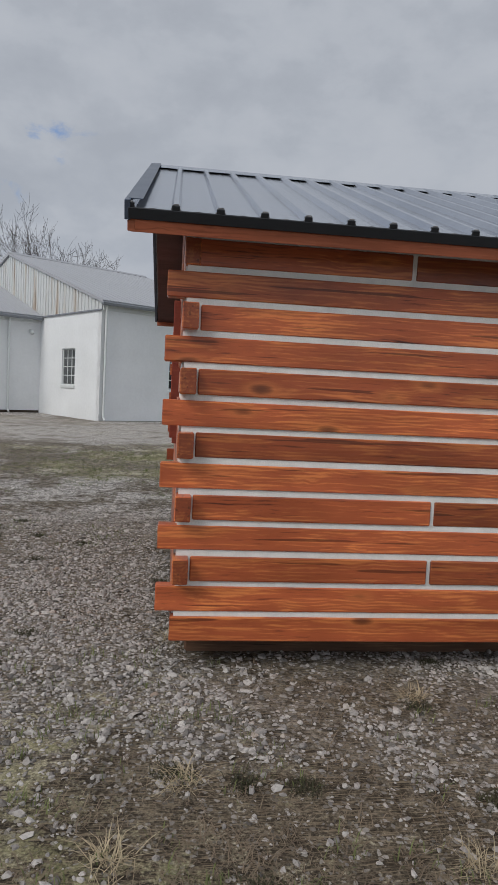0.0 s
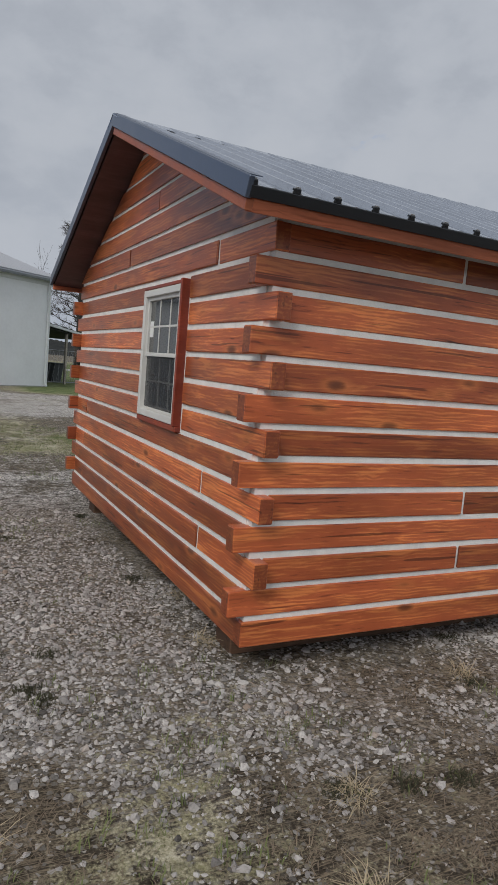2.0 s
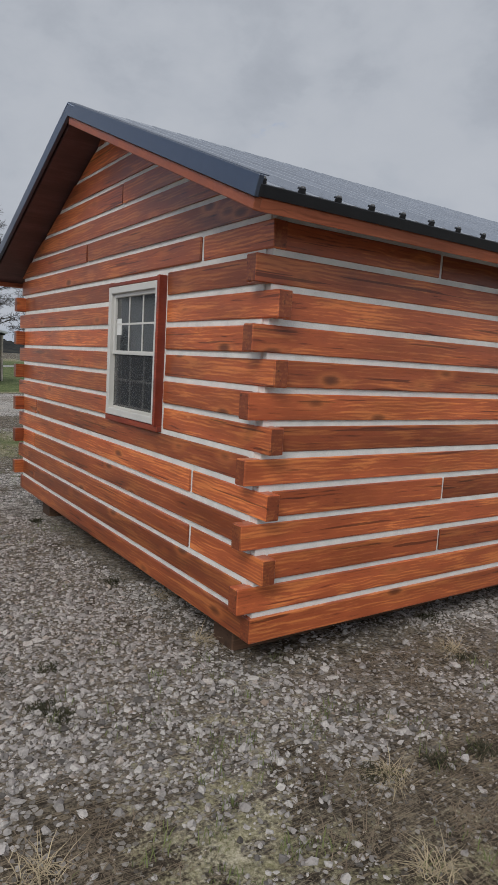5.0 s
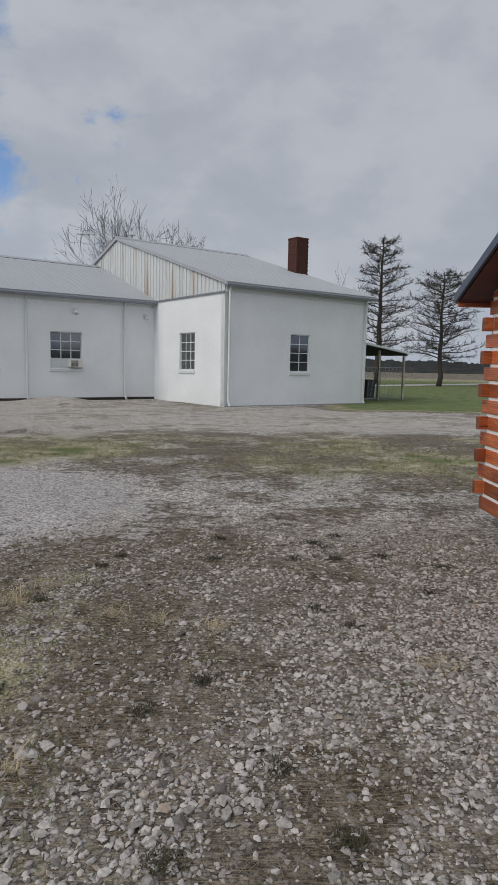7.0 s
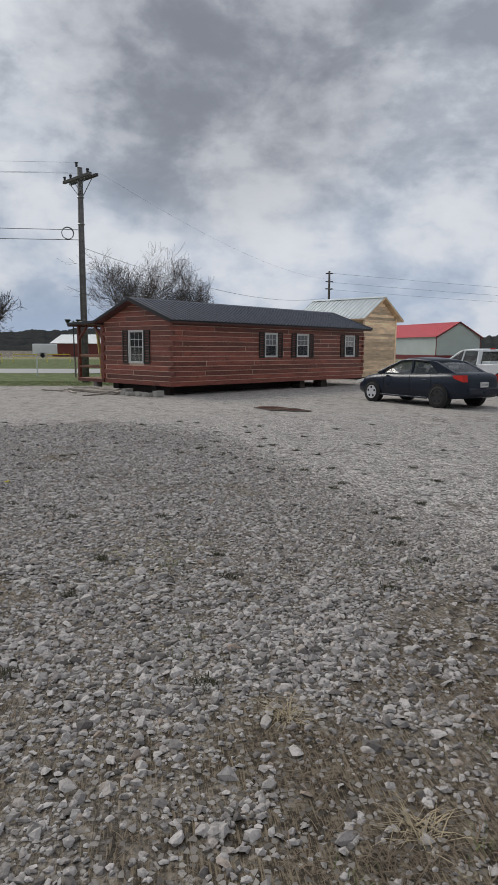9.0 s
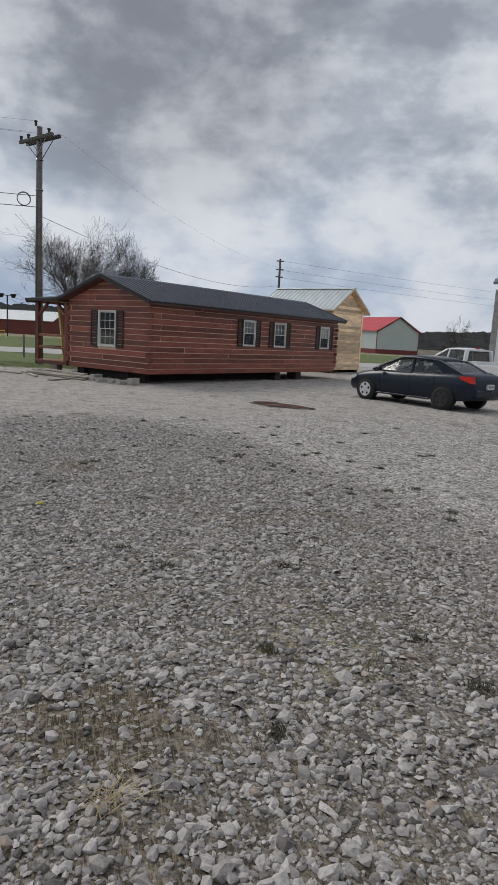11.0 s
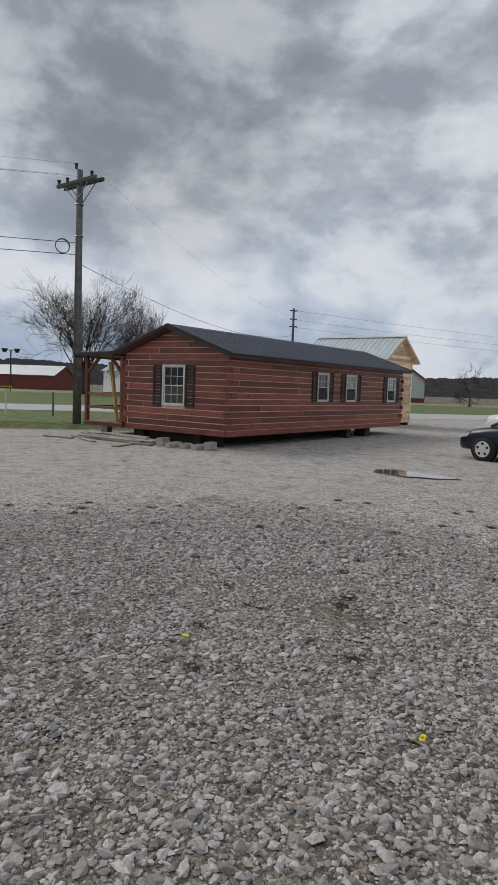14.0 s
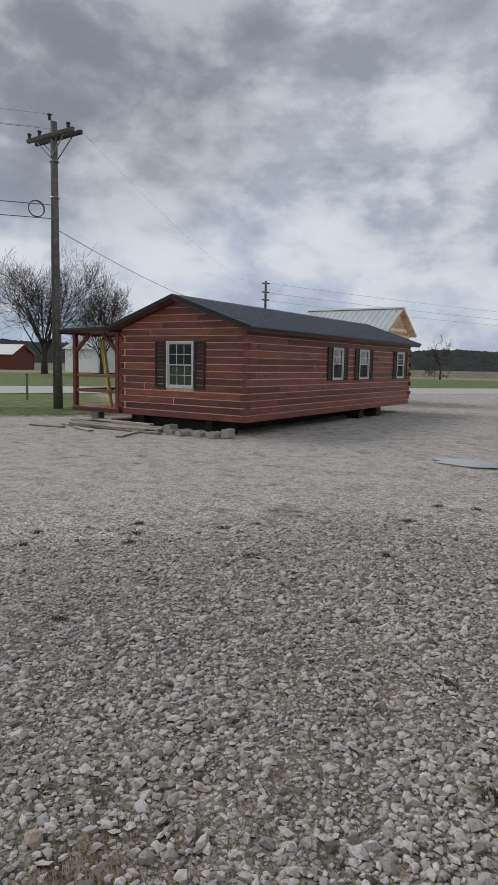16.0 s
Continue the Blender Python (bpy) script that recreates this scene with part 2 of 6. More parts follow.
YELLOW = plain("yellow_paint", (0.75, 0.62, 0.03), 0.5, 0, 0.15)
BIN = plain("bin_plastic", (0.05, 0.055, 0.06), 0.6, 0, 0.2)
ASPHALT = plain("pale_road", (0.40, 0.395, 0.385), 0.9, 0, 0.12, 0.5, 0.2)
STRAW = plain("dry_grass", (0.46, 0.38, 0.25), 0.9, 0, 0.35, 3.0, 0.0)
THATCH = plain("dead_thatch", (0.22, 0.17, 0.12), 0.95, 0, 0.45, 3.0, 0.0)
GRASS = plain("green_grass", (0.14, 0.165, 0.055), 0.85, 0, 0.4, 3.0, 0.0)
WEED = plain("dark_weeds", (0.052, 0.050, 0.024), 0.9, 0, 0.5, 3.0, 0.0)
PETAL = plain("yellow_petals", (0.75, 0.62, 0.02), 0.6, 0, 0.15)
CURTAIN = plain("curtain", (0.45, 0.45, 0.42), 0.9, 0, 0.2, 5.0, 0.1)
PAPER = plain("white_paper", (0.80, 0.80, 0.78), 0.8, 0, 0.05)


def glass_material(name, tint, rough=0.03):
    m, n, b = material(name, rough, 0.0, 0.8)
    co = n.add("ShaderNodeTexCoord").outputs["Object"]
    d = n.noise(co, 1.2, 3.0)
    n.feed(b.inputs["Base Color"], n.ramp(d, [(0.3, tuple(x * 0.6 for x in tint)), (0.7, tuple(x * 1.3 for x in tint))]))
    n.feed(b.inputs["Roughness"], n.math("ADD", n.math("MULTIPLY", n.noise(co, 7.0), 0.06), rough))
    bump(n, b, n.noise(co, 2.0, 2.0), 0.04, 0.01)
    return m


GLASS = glass_material("window_glass", (0.030, 0.034, 0.036))
GLASS.node_tree.nodes["Principled BSDF"].inputs["IOR"].default_value = 1.9
CAR_GLASS = glass_material("car_glass", (0.030, 0.036, 0.038), 0.10)
CAR_GLASS.node_tree.nodes["Principled BSDF"].inputs["Alpha"].default_value = 0.66


def siding_material():
    """Ribbed metal siding with rust runs."""
    m, n, b = material("rusty_siding", 0.5, 0.3)
    co = n.add("ShaderNodeTexCoord").outputs["Object"]
    rust = n.noise(n.scaled(co, (1.4, 1.4, 0.12)), 1.3, 5.0, 0.6)
    col = n.ramp(rust, [(0.52, (0.68, 0.70, 0.70)), (0.62, (0.58, 0.54, 0.49)), (0.72, (0.40, 0.28, 0.19))])
    n.feed(b.inputs["Base Color"], col)
    return m


SIDING = siding_material()


def stone_material():
    m, n, b = material("crushed_limestone", 0.9, 0.0, 0.25)
    geo = n.add("ShaderNodeNewGeometry")
    co = n.add("ShaderNodeTexCoord").outputs["Object"]
    r = geo.outputs["Random Per Island"]
    col = n.ramp(r, [(0.0, (0.10, 0.09, 0.081)), (0.12, (0.25, 0.231, 0.217)), (0.55, (0.395, 0.367, 0.346)), (0.94, (0.53, 0.497, 0.470)), (1.0, (0.34, 0.27, 0.215))])
    d = n.noise(co, 70.0, 5.0, 0.65)
    dust = n.ramp(d, [(0.33, 0.66), (0.5, 0.98), (0.68, 1.12)])
    n.feed(b.inputs["Base Color"], n.mix(1.0, col, dust, "MULTIPLY"))
    bump(n, b, d, 0.6, 0.005)
    return m


STONES = stone_material()


def ground_material():
    """Gravel, bare soil with thatch, and grass; which one lies where comes from the sheet's own masks."""
    m, n, b = material("ground", 0.95, 0.0, 0.2)
    co = n.add("ShaderNodeTexCoord").outputs["Object"]

    def mask(key):
        a = n.add("ShaderNodeAttribute")
        a.attribute_name = key
        return a.outputs["Fac"]
    gravel, green, fine, wet, loose = mask("gravel"), mask("green"), mask("fine"), mask("track"), mask("loose")
    n1, n2, n3 = n.noise(co, 1.6, 6.0, 0.62), n.noise(co, 9.0, 5.0, 0.65), n.noise(co, 60.0, 4.0, 0.7)
    push = n.add("ShaderNodeTexNoise", ins={"Vector": co, "Scale": 38.0, "Detail": 3.0}).outputs["Color"]
    crook = n.add("ShaderNodeVectorMath", op="MULTIPLY_ADD", ins={0: push, 1: (0.022, 0.022, 0.0), 2: co}).outputs[0]
    v1 = n.voronoi(crook, 29.0)
    v2 = n.voronoi(co, 47.0)
    edge = n.voronoi(crook, 29.0, "DISTANCE_TO_EDGE")
    stone = n.ramp(n.add("ShaderNodeSeparateColor", ins={0: v1.outputs["Color"]}).outputs[0], [(0.0, (0.12, 0.108, 0.098)), (0.14, (0.44, 0.408, 0.378)), (0.6, (0.66, 0.615, 0.575)), (1.0, (0.79, 0.745, 0.70))])
    grit = n.ramp(n.add("ShaderNodeSeparateColor", ins={0: v2.outputs["Color"]}).outputs[1], [(0.0, 0.72), (1.0, 1.15)])
    stone = n.mix(1.0, stone, grit, "MULTIPLY")
    joint = n.ramp(edge.outputs["Distance"], [(0.015, 0.12), (0.12, 1.0)])
    stone = n.mix(1.0, stone, joint, "MULTIPLY")
    soil = n.ramp(n.math("ADD", n.math("MULTIPLY", n3, 0.6), n.math("MULTIPLY", n2, 0.4)), [(0.36, (0.018, 0.014, 0.010)), (0.49, (0.066, 0.053, 0.038)), (0.62, (0.23, 0.195, 0.145))])
    for turn in (0.4, 1.5, 2.6):
        spin = n.add("ShaderNodeMapping", ins={"Vector": co, "Rotation": (0.0, 0.0, turn), "Scale": (9.0, 105.0, 1.0)}).outputs[0]
        strand = n.ramp(n.noise(spin, 1.0, 3.0, 0.6, 0.5), [(0.57, 0.0), (0.64, 1.0)])
        soil = n.mix(n.math("MULTIPLY", strand, 0.6), soil, (0.27, 0.215, 0.150))
    bits = n.voronoi(co, 40.0)
    bit_edge = n.voronoi(co, 40.0, "DISTANCE_TO_EDGE").outputs["Distance"]
    chip = n.math("MULTIPLY", n.ramp(n.math("ADD", bit_edge, n.math("MULTIPLY", n.math("SUBTRACT", n3, 0.5), 0.25)), [(0.08, 0.0), (0.14, 1.0)]), n.ramp(n.add("ShaderNodeSeparateColor", ins={0: bits.outputs["Color"]}).outputs[2], [(0.60, 0.0), (0.64, 1.0)]))
    chip_col = n.ramp(n.add("ShaderNodeSeparateColor", ins={0: bits.outputs["Color"]}).outputs[1], [(0.0, (0.09, 0.078, 0.066)), (1.0, (0.36, 0.335, 0.305))])
    soil = n.mix(chip, soil, chip_col)
    clump = n.ramp(n.noise(co, 5.5, 6.0, 0.7), [(0.36, 0.52), (0.45, 1.0), (0.7, 1.12)])
    stone = n.mix(1.0, stone, clump, "MULTIPLY")
    lawn = n.ramp(n.math("ADD", n.math("MULTIPLY", n3, 0.5), n.math("MULTIPLY", n1, 0.5)), [(0.36, (0.085, 0.086, 0.036)), (0.50, (0.27, 0.25, 0.145)), (0.62, (0.52, 0.475, 0.36))])
    lush = n.ramp(n.math("ADD", n.math("MULTIPLY", n3, 0.6), n.math("MULTIPLY", n1, 0.4)), [(0.36, (0.035, 0.058, 0.016)), (0.50, (0.085, 0.125, 0.035)), (0.64, (0.19, 0.21, 0.08))])
    lawn = n.mix(n.ramp(green, [(0.72, 0.0), (0.90, 0.85)]), lawn, lush)
    pale = n.ramp(n.add("ShaderNodeSeparateColor", ins={0: v2.outputs["Color"]}).outputs[0], [(0.0, (0.17, 0.155, 0.15)), (0.5, (0.40, 0.375, 0.365)), (1.0, (0.58, 0.55, 0.54))])
    broken = n.math("ADD", gravel, n.math("MULTIPLY", n.math("SUBTRACT", n.math("ADD", n.math("MULTIPLY", n2, 0.6), n.math("MULTIPLY", n1, 0.4)), 0.5), 1.5))
    gfac = n.ramp(broken, [(0.38, 0.0), (0.58, 1.0)])
    gfac = n.math("MULTIPLY", gfac, n.math("SUBTRACT", 1.0, n.math("MULTIPLY", loose, 0.85)))
    col = n.mix(gfac, soil, stone)
    lfac = n.ramp(n.math("ADD", green, n.math("MULTIPLY", n.math("SUBTRACT", n.math("ADD", n.math("MULTIPLY", n2, 0.55), n.math("MULTIPLY", n3, 0.45)), 0.5), 2.2)), [(0.45, 0.0), (0.72, 1.0)])
    col = n.mix(lfac, col, lawn)
    ragged = n.ramp(n.math("ADD", fine, n.math("MULTIPLY", n.math("SUBTRACT", n2, 0.5), 1.3)), [(0.35, 0.0), (0.6, 1.0)])
    col = n.mix(n.math("MULTIPLY", ragged, n.ramp(fine, [(0.0, 0.0), (0.2, 1.0)])), col, pale)
    dirt = n.mix(n.ramp(n3, [(0.36, 0.0), (0.64, 1.0)]), (0.26, 0.228, 0.195), (0.69, 0.65, 0.60))
    patchy = n.ramp(n.noise(co, 3.2, 7.0, 0.7), [(0.34, 0.5), (0.5, 1.0), (0.7, 1.15)])
    dirt = n.mix(1.0, dirt, patchy, "MULTIPLY")
    col = n.mix(n.math("MULTIPLY", wet, n.ramp(n1, [(0.3, 0.45), (0.6, 1.0)])), col, dirt)
    spots = n.ramp(n.noise(co, 2.1, 8.0, 0.72), [(0.30, 0.45), (0.43, 1.0), (0.7, 1.12)])
    col = n.mix(1.0, col, spots, "MULTIPLY")
    n.feed(b.inputs["Base Color"], col)
    h = n.math("ADD", n.math("MULTIPLY", n.math("MULTIPLY", n.math("MINIMUM", edge.outputs["Distance"], 0.35), gfac), 2.6), n.math("MULTIPLY", n3, 0.5))
    bump(n, b, h, 0.7, 0.022)
    return m


GROUND = ground_material()


# ---- building helpers ----
def mesh_from(name, chunks):
    """One mesh out of (verts, faces) pieces."""
    vs, fs = [], []
    for v, f in chunks:
        k = len(vs)
        vs.extend(v)
        fs.extend([tuple(i + k for i in q) for q in f])
    me = bpy.data.meshes.new(name)
    me.from_pydata([tuple(v) for v in vs], [], fs)
    me.update()
    return me


def box(x0, y0, z0, x1, y1, z1, ch=0.0):
    """A block; with ch its edges are chamfered."""
    if ch <= 0:
        v = [(x, y, z) for x in (x0, x1) for y in (y0, y1) for z in (z0, z1)]
        return v, [(0, 1, 3, 2), (4, 6, 7, 5), (0, 4, 5, 1), (2, 3, 7, 6), (0, 2, 6, 4), (1, 5, 7, 3)]
    bm = bmesh.new()
    bmesh.ops.create_cube(bm, size=1)
    for q in bm.verts:
        q.co = ((x0 + x1) / 2 + q.co.x * (x1 - x0), (y0 + y1) / 2 + q.co.y * (y1 - y0), (z0 + z1) / 2 + q.co.z * (z1 - z0))
    bmesh.ops.bevel(bm, geom=list(bm.edges), offset=ch, segments=1, affect="EDGES")
    out = [tuple(q.co) for q in bm.verts], [tuple(w.index for w in f.verts) for f in bm.faces]
    bm.free()
    return out


def grid_wall(length0, length1, z0, z1, holes, t0, t1, flip=False):
    """One connected wall with openings (a, b, z0, z1, ...) through it; flip: it runs along y."""
    xs = sorted({length0, length1, *[h[0] for h in holes], *[h[1] for h in holes]})
    zs = sorted({z0, z1, *[h[2] for h in holes], *[h[3] for h in holes]})
    solid = lambda i, k: 0 <= i < len(xs) - 1 and 0 <= k < len(zs) - 1 and not any(h[0] <= xs[i] + 1e-6 and xs[i + 1] <= h[1] + 1e-6 and h[2] <= zs[k] + 1e-6 and zs[k + 1] <= h[3] + 1e-6 for h in holes)
    index, vs, fs = {}, [], []

    def at(i, k, t):
        if (i, k, t) not in index:
            index[i, k, t] = len(vs)
            d = t1 if t else t0
            vs.append((d, xs[i], zs[k]) if flip else (xs[i], d, zs[k]))
        return index[i, k, t]
    for i in range(len(xs) - 1):
        for k in range(len(zs) - 1):
            if not solid(i, k):
                continue
            for t in (0, 1):
                fs.append((at(i, k, t), at(i + 1, k, t), at(i + 1, k + 1, t), at(i, k + 1, t)))
            for di, dk, a, b in ((-1, 0, (0, 0), (0, 1)), (1, 0, (1, 0), (1, 1)), (0, -1, (0, 0), (1, 0)), (0, 1, (0, 1), (1, 1))):
                if not solid(i + di, k + dk):
                    fs.append((at(i + a[0], k + a[1], 0), at(i + b[0], k + b[1], 0), at(i + b[0], k + b[1], 1), at(i + a[0], k + a[1], 1)))
    return vs, fs


def prism(poly, axis, a, b):
    """A polygon of (u, v) drawn out along an axis from a to b. axis x: (y, z); y: (x, z); z: (x, y)."""
    def p(u, v, w):
        return {"x": (w, u, v), "y": (u, w, v), "z": (u, v, w)}[axis]
    n = len(poly)
    v = [p(u, w, a) for u, w in poly] + [p(u, w, b) for u, w in poly]
    return v, [tuple(range(n))[::-1], tuple(range(n, 2 * n))] + [(i, (i + 1) % n, n + (i + 1) % n, n + i) for i in range(n)]


def tube(path, radii, sides=6, cap=True):
    """A tapered tube along points."""
    vs, fs = [], []
    pts = [Vector(q) for q in path]
    for i, q in enumerate(pts):
        d = (pts[min(i + 1, len(pts) - 1)] - pts[max(i - 1, 0)]).normalized()
        u = d.cross(Vector((0, 0, 1)) if abs(d.z) < 0.9 else Vector((1, 0, 0))).normalized()
        w = d.cross(u)
        r = radii[i] if hasattr(radii, "__len__") else radii
        vs += [tuple(q + (u * math.cos(a) + w * math.sin(a)) * r) for a in (2 * math.pi * k / sides for k in range(sides))]
    for i in range(len(pts) - 1):
        fs += [(i * sides + k, i * sides + (k + 1) % sides, (i + 1) * sides + (k + 1) % sides, (i + 1) * sides + k) for k in range(sides)]
    if cap:
        fs += [tuple(range(sides))[::-1], tuple(range((len(pts) - 1) * sides, len(pts) * sides))]
    return vs, fs


def ring(center, axis, r, thick, sides=20, msides=6):
    """A torus."""
    a = Vector(axis).normalized()
    u = a.cross(Vector((0, 0, 1)) if abs(a.z) < 0.9 else Vector((1, 0, 0))).normalized()
    w = a.cross(u)
    vs, fs = [], []
    for i in range(sides):
        t = 2 * math.pi * i / sides
        o = u * math.cos(t) + w * math.sin(t)
        for k in range(msides):
            s = 2 * math.pi * k / msides
            vs.append(tuple(Vector(center) + o * (r + thick * math.cos(s)) + a * thick * math.sin(s)))
    for i in range(sides):
        for k in range(msides):
            fs.append((i * msides + k, i * msides + (k + 1) % msides, ((i + 1) % sides) * msides + (k + 1) % msides, ((i + 1) % sides) * msides + k))
    return vs, fs


def disc(center, axis, r, depth, sides=20):
    a = Vector(axis).normalized()
    return tube([Vector(center) - a * depth / 2, Vector(center) + a * depth / 2], r, sides)


def thing(name, m, label, category, group="", kind=""):
    ob = new(name)
    ob.empty_display_size = 0.2
    ob.matrix_world = m
    return tagged(ob, label, category, group, kind)


def part(name, chunks, mat, parent, label="", m=None, smooth=False):
    """One mesh object under a thing or a part. chunks: a list of (verts, faces), or a ready mesh."""
    me = chunks if isinstance(chunks, bpy.types.Mesh) else mesh_from(name, chunks)
    if mat and not me.materials:
        me.materials.append(mat)
    if smooth:
        me.shade_smooth()
    ob = new(name, me)
    ob.parent = parent
    if m is not None:
        ob.matrix_basis = m
    if label:
        tagged(ob, label)
    return ob


def value_noise(x, y, seed):
    xi, yi = np.floor(x).astype(np.int64), np.floor(y).astype(np.int64)
    fx, fy = x - xi, y - yi
    fx, fy = fx * fx * (3 - 2 * fx), fy * fy * (3 - 2 * fy)

    def h(a, c):
        k = (a * 374761393 + c * 668265263 + seed * 1442695041) & 0xFFFFFFFF
        k = ((k ^ (k >> 13)) * 1274126177) & 0xFFFFFFFF
        return ((k ^ (k >> 16)) & 0xFFFF) / 65535.0
    return (h(xi, yi) * (1 - fx) + h(xi + 1, yi) * fx) * (1 - fy) + (h(xi, yi + 1) * (1 - fx) + h(xi + 1, yi + 1) * fx) * fy


def fbm(x, y, seed, octaves=4):
    s, a, t = 0.0, 0.5, 0.0
    for o in range(octaves):
        s, t = s + a * value_noise(x * 2 ** o, y * 2 ** o, seed + o * 17), t + a
        a *= 0.55
    return s / t


def step(a, b, x):
    t = np.clip((x - a) / (b - a), 0, 1)
    return t * t * (3 - 2 * t)


# stony and bare spots of the lot: x, y, radius, more or less stone
STONY = ((-8.6, -5.1, 1.0, 0.3), (-9.9, -4.1, 1.2, 0.22), (-7.4, -2.6, 0.9, 0.2), (-5.5, -1.0, 0.8, 0.3), (0.0, -0.6, 0.7, 0.2), (-0.7, 1.2, 1.2, 0.2),
         (-1.5, 0.0, 0.6, 0.25), (-0.4, 0.0, 0.5, 0.2), (-3.3, -0.7, 0.7, 0.2), (-13.9, -6.6, 1.5, 0.2), (-8.1, -4.4, 0.5, -0.35), (-6.25, -1.5, 0.7, -0.35),
         (-5.4, -2.6, 0.7, -0.35), (-4.65, -1.85, 0.5, -0.3), (1.4, -0.4, 0.7, -0.4), (0.6, -1.5, 0.6, -0.35), (-1.05, -0.8, 0.45, -0.35), (-0.2, -0.7, 0.35, -0.25),
         (-13.2, -7.5, 0.8, -0.35), (-10.7, -2.7, 1.0, -0.15), (-6.7, 0.6, 1.2, 0.2))


def loose_cover(x, y):
    """How thickly loose stones lie over the packed ground: along the lane and beside the small cabin."""
    yard = step(-7.4, -6.2, x) * (1 - step(2.2, 3.4, x)) * step(-3.4, -2.4, y) * (1 - step(3.0, 5.2, y))
    off = np.abs(y + 3.4 + 0.27 * (-5.0 - x))
    lane = (1 - step(2.4, 4.6, off)) * (1 - step(-4.8, -3.8, x)) * step(-18.5, -15.0, x)
    return np.clip(np.maximum(yard, lane), 0, 1)


def fields(x, y):
    """Masks of the lot: gravel, green, fine pale gravel, packed track."""
    wob = (fbm(x * 0.35, y * 0.35, 5) - 0.5) * 3.0
    n1, n2 = fbm(x * 0.45, y * 0.45, 1), fbm(x * 1.5, y * 1.5, 2)
    west = step(-6.8, -10.5, x + wob * 0.7)
    gravel = 0.53 + 0.8 * (n1 - 0.5) + 0.8 * (n2 - 0.5) + 0.22 * west
    for mx, my, mr, dg in STONY:
        gravel = gravel + dg * np.exp(-(((x - mx) / mr) ** 2 + ((y - my) / mr) ** 2))
    green = 0.21 + 1.1 * (fbm(x * 0.6 + 9, y * 0.6, 3) - 0.5) + 0.5 * (n2 - 0.5) - 0.26 * west
    for mx, my, mr in ((-4.3, 0.9, 0.9), (-3.8, -0.3, 0.6), (-3.9, 2.5, 0.6), (-5.1, -0.8, 0.4), (-7.3, 1.2, 1.0)):
        green = green + 0.34 * np.exp(-(((x - mx) / mr) ** 2 + ((y - my) / mr) ** 2))
    near_band = step(6.6, 8.6, y + wob * 0.5) * (1 - step(12.5, 15.5, y + wob)) * step(-16, -9, x)
    green = green + 0.27 * near_band
    gravel = gravel - 0.12 * near_band
    dirt_band = step(13, 16, y + wob) * (1 - step(22, 25, y + 0.35 * x))
    lawn_north = step(21.5, 24.5, y - 0.0 * x + wob * 0.5) * step(0.0, 3.0, x + wob * 0.3)
    lawn_west = step(-31.0, -32.6, x + wob * 0.25) * step(-1.0, -5.0, y + wob * 0.3)
    beyond = np.maximum(step(-54, -56, x), np.maximum(step(34, 40, y), np.maximum(step(-22, -26, y), step(16, 20, x))))
    lawn = np.maximum(np.maximum(lawn_north, lawn_west), beyond)
    far = np.hypot(x, y)
    field = step(90, 130, far)
    green = green * (1 - lawn) + lawn * (0.95 - 0.55 * field)
    gravel = gravel * (1 - lawn)
    ex, ey = (x + 6.3) / 3.0, (y - 5.2) / 2.75
    fine = 0.78 * (1 - step(0.65, 1.12, np.hypot(ex, ey) + wob * 0.08 + (n2 - 0.5) * 0.5))
    track = np.maximum(step(-15, -23, x + wob * 0.8) * (1 - lawn) * 0.72, dirt_band * 0.55 * (1 - lawn))
    track = track * (1 - fine)
    keep = (1 - fine)
    return np.clip(gravel, 0, 1), np.clip(green * keep, 0, 1), fine, np.clip(track, 0, 1)


# ---- ground ----
def axis_points(lo, hi, fine_step, reach):
    mid_pts = list(np.arange(lo, hi + 1e-6, fine_step))
    out, d = [], fine_step
    a = hi
    while a < reach:
        d *= 1.35
        a += d
        out.append(a)
    left, d, a = [], fine_step, lo
    while a > -reach:
        d *= 1.35
        a -= d
        left.append(a)
    return np.array(left[::-1] + mid_pts + out)


def relief(x, y):
    near = 1 - step(40, 60, np.hypot(x + 10, y))
    z = near * ((fbm(x * 0.8, y * 0.8, 11) - 0.5) * 0.035 + (fbm(x * 4, y * 4, 12, 2) - 0.5) * 0.012) - 0.008
    for mx, my, hh in ((-16.5, 20.1, 0.34), (-10.0, 24.3, 0.30)):
        z = z + hh * np.exp(-(((x - mx) / 1.5) ** 2 + ((y - my) / 1.3) ** 2))
    return z


def make_ground():
    xs, ys = axis_points(-34, 8, 0.22, 2600), axis_points(-12, 26, 0.22, 2600)
    gx, gy = np.meshgrid(xs, ys)
    x, y = gx.ravel(), gy.ravel()
    z = relief(x, y)
    w, h = len(xs), len(ys)
    me = bpy.data.meshes.new("ground")
    idx = np.arange(w * h).reshape(h, w)
    quads = np.stack([idx[:-1, :-1], idx[:-1, 1:], idx[1:, 1:], idx[1:, :-1]], -1).reshape(-1, 4)
    fill_mesh(me, np.stack([x, y, z], 1), quads)
    for key, val in zip(("gravel", "green", "fine", "track"), fields(x, y)):
        me.attributes.new(key, "FLOAT", "POINT").data.foreach_set("value", val.astype(np.float32))
    me.attributes.new("loose", "FLOAT", "POINT").data.foreach_set("value", loose_cover(x, y).astype(np.float32))
    me.materials.append(GROUND)
    me.shade_smooth()
    return tagged(new("ground", me), "gravel lot with thin grass, straw and bare soil", "ground", kind="structure")


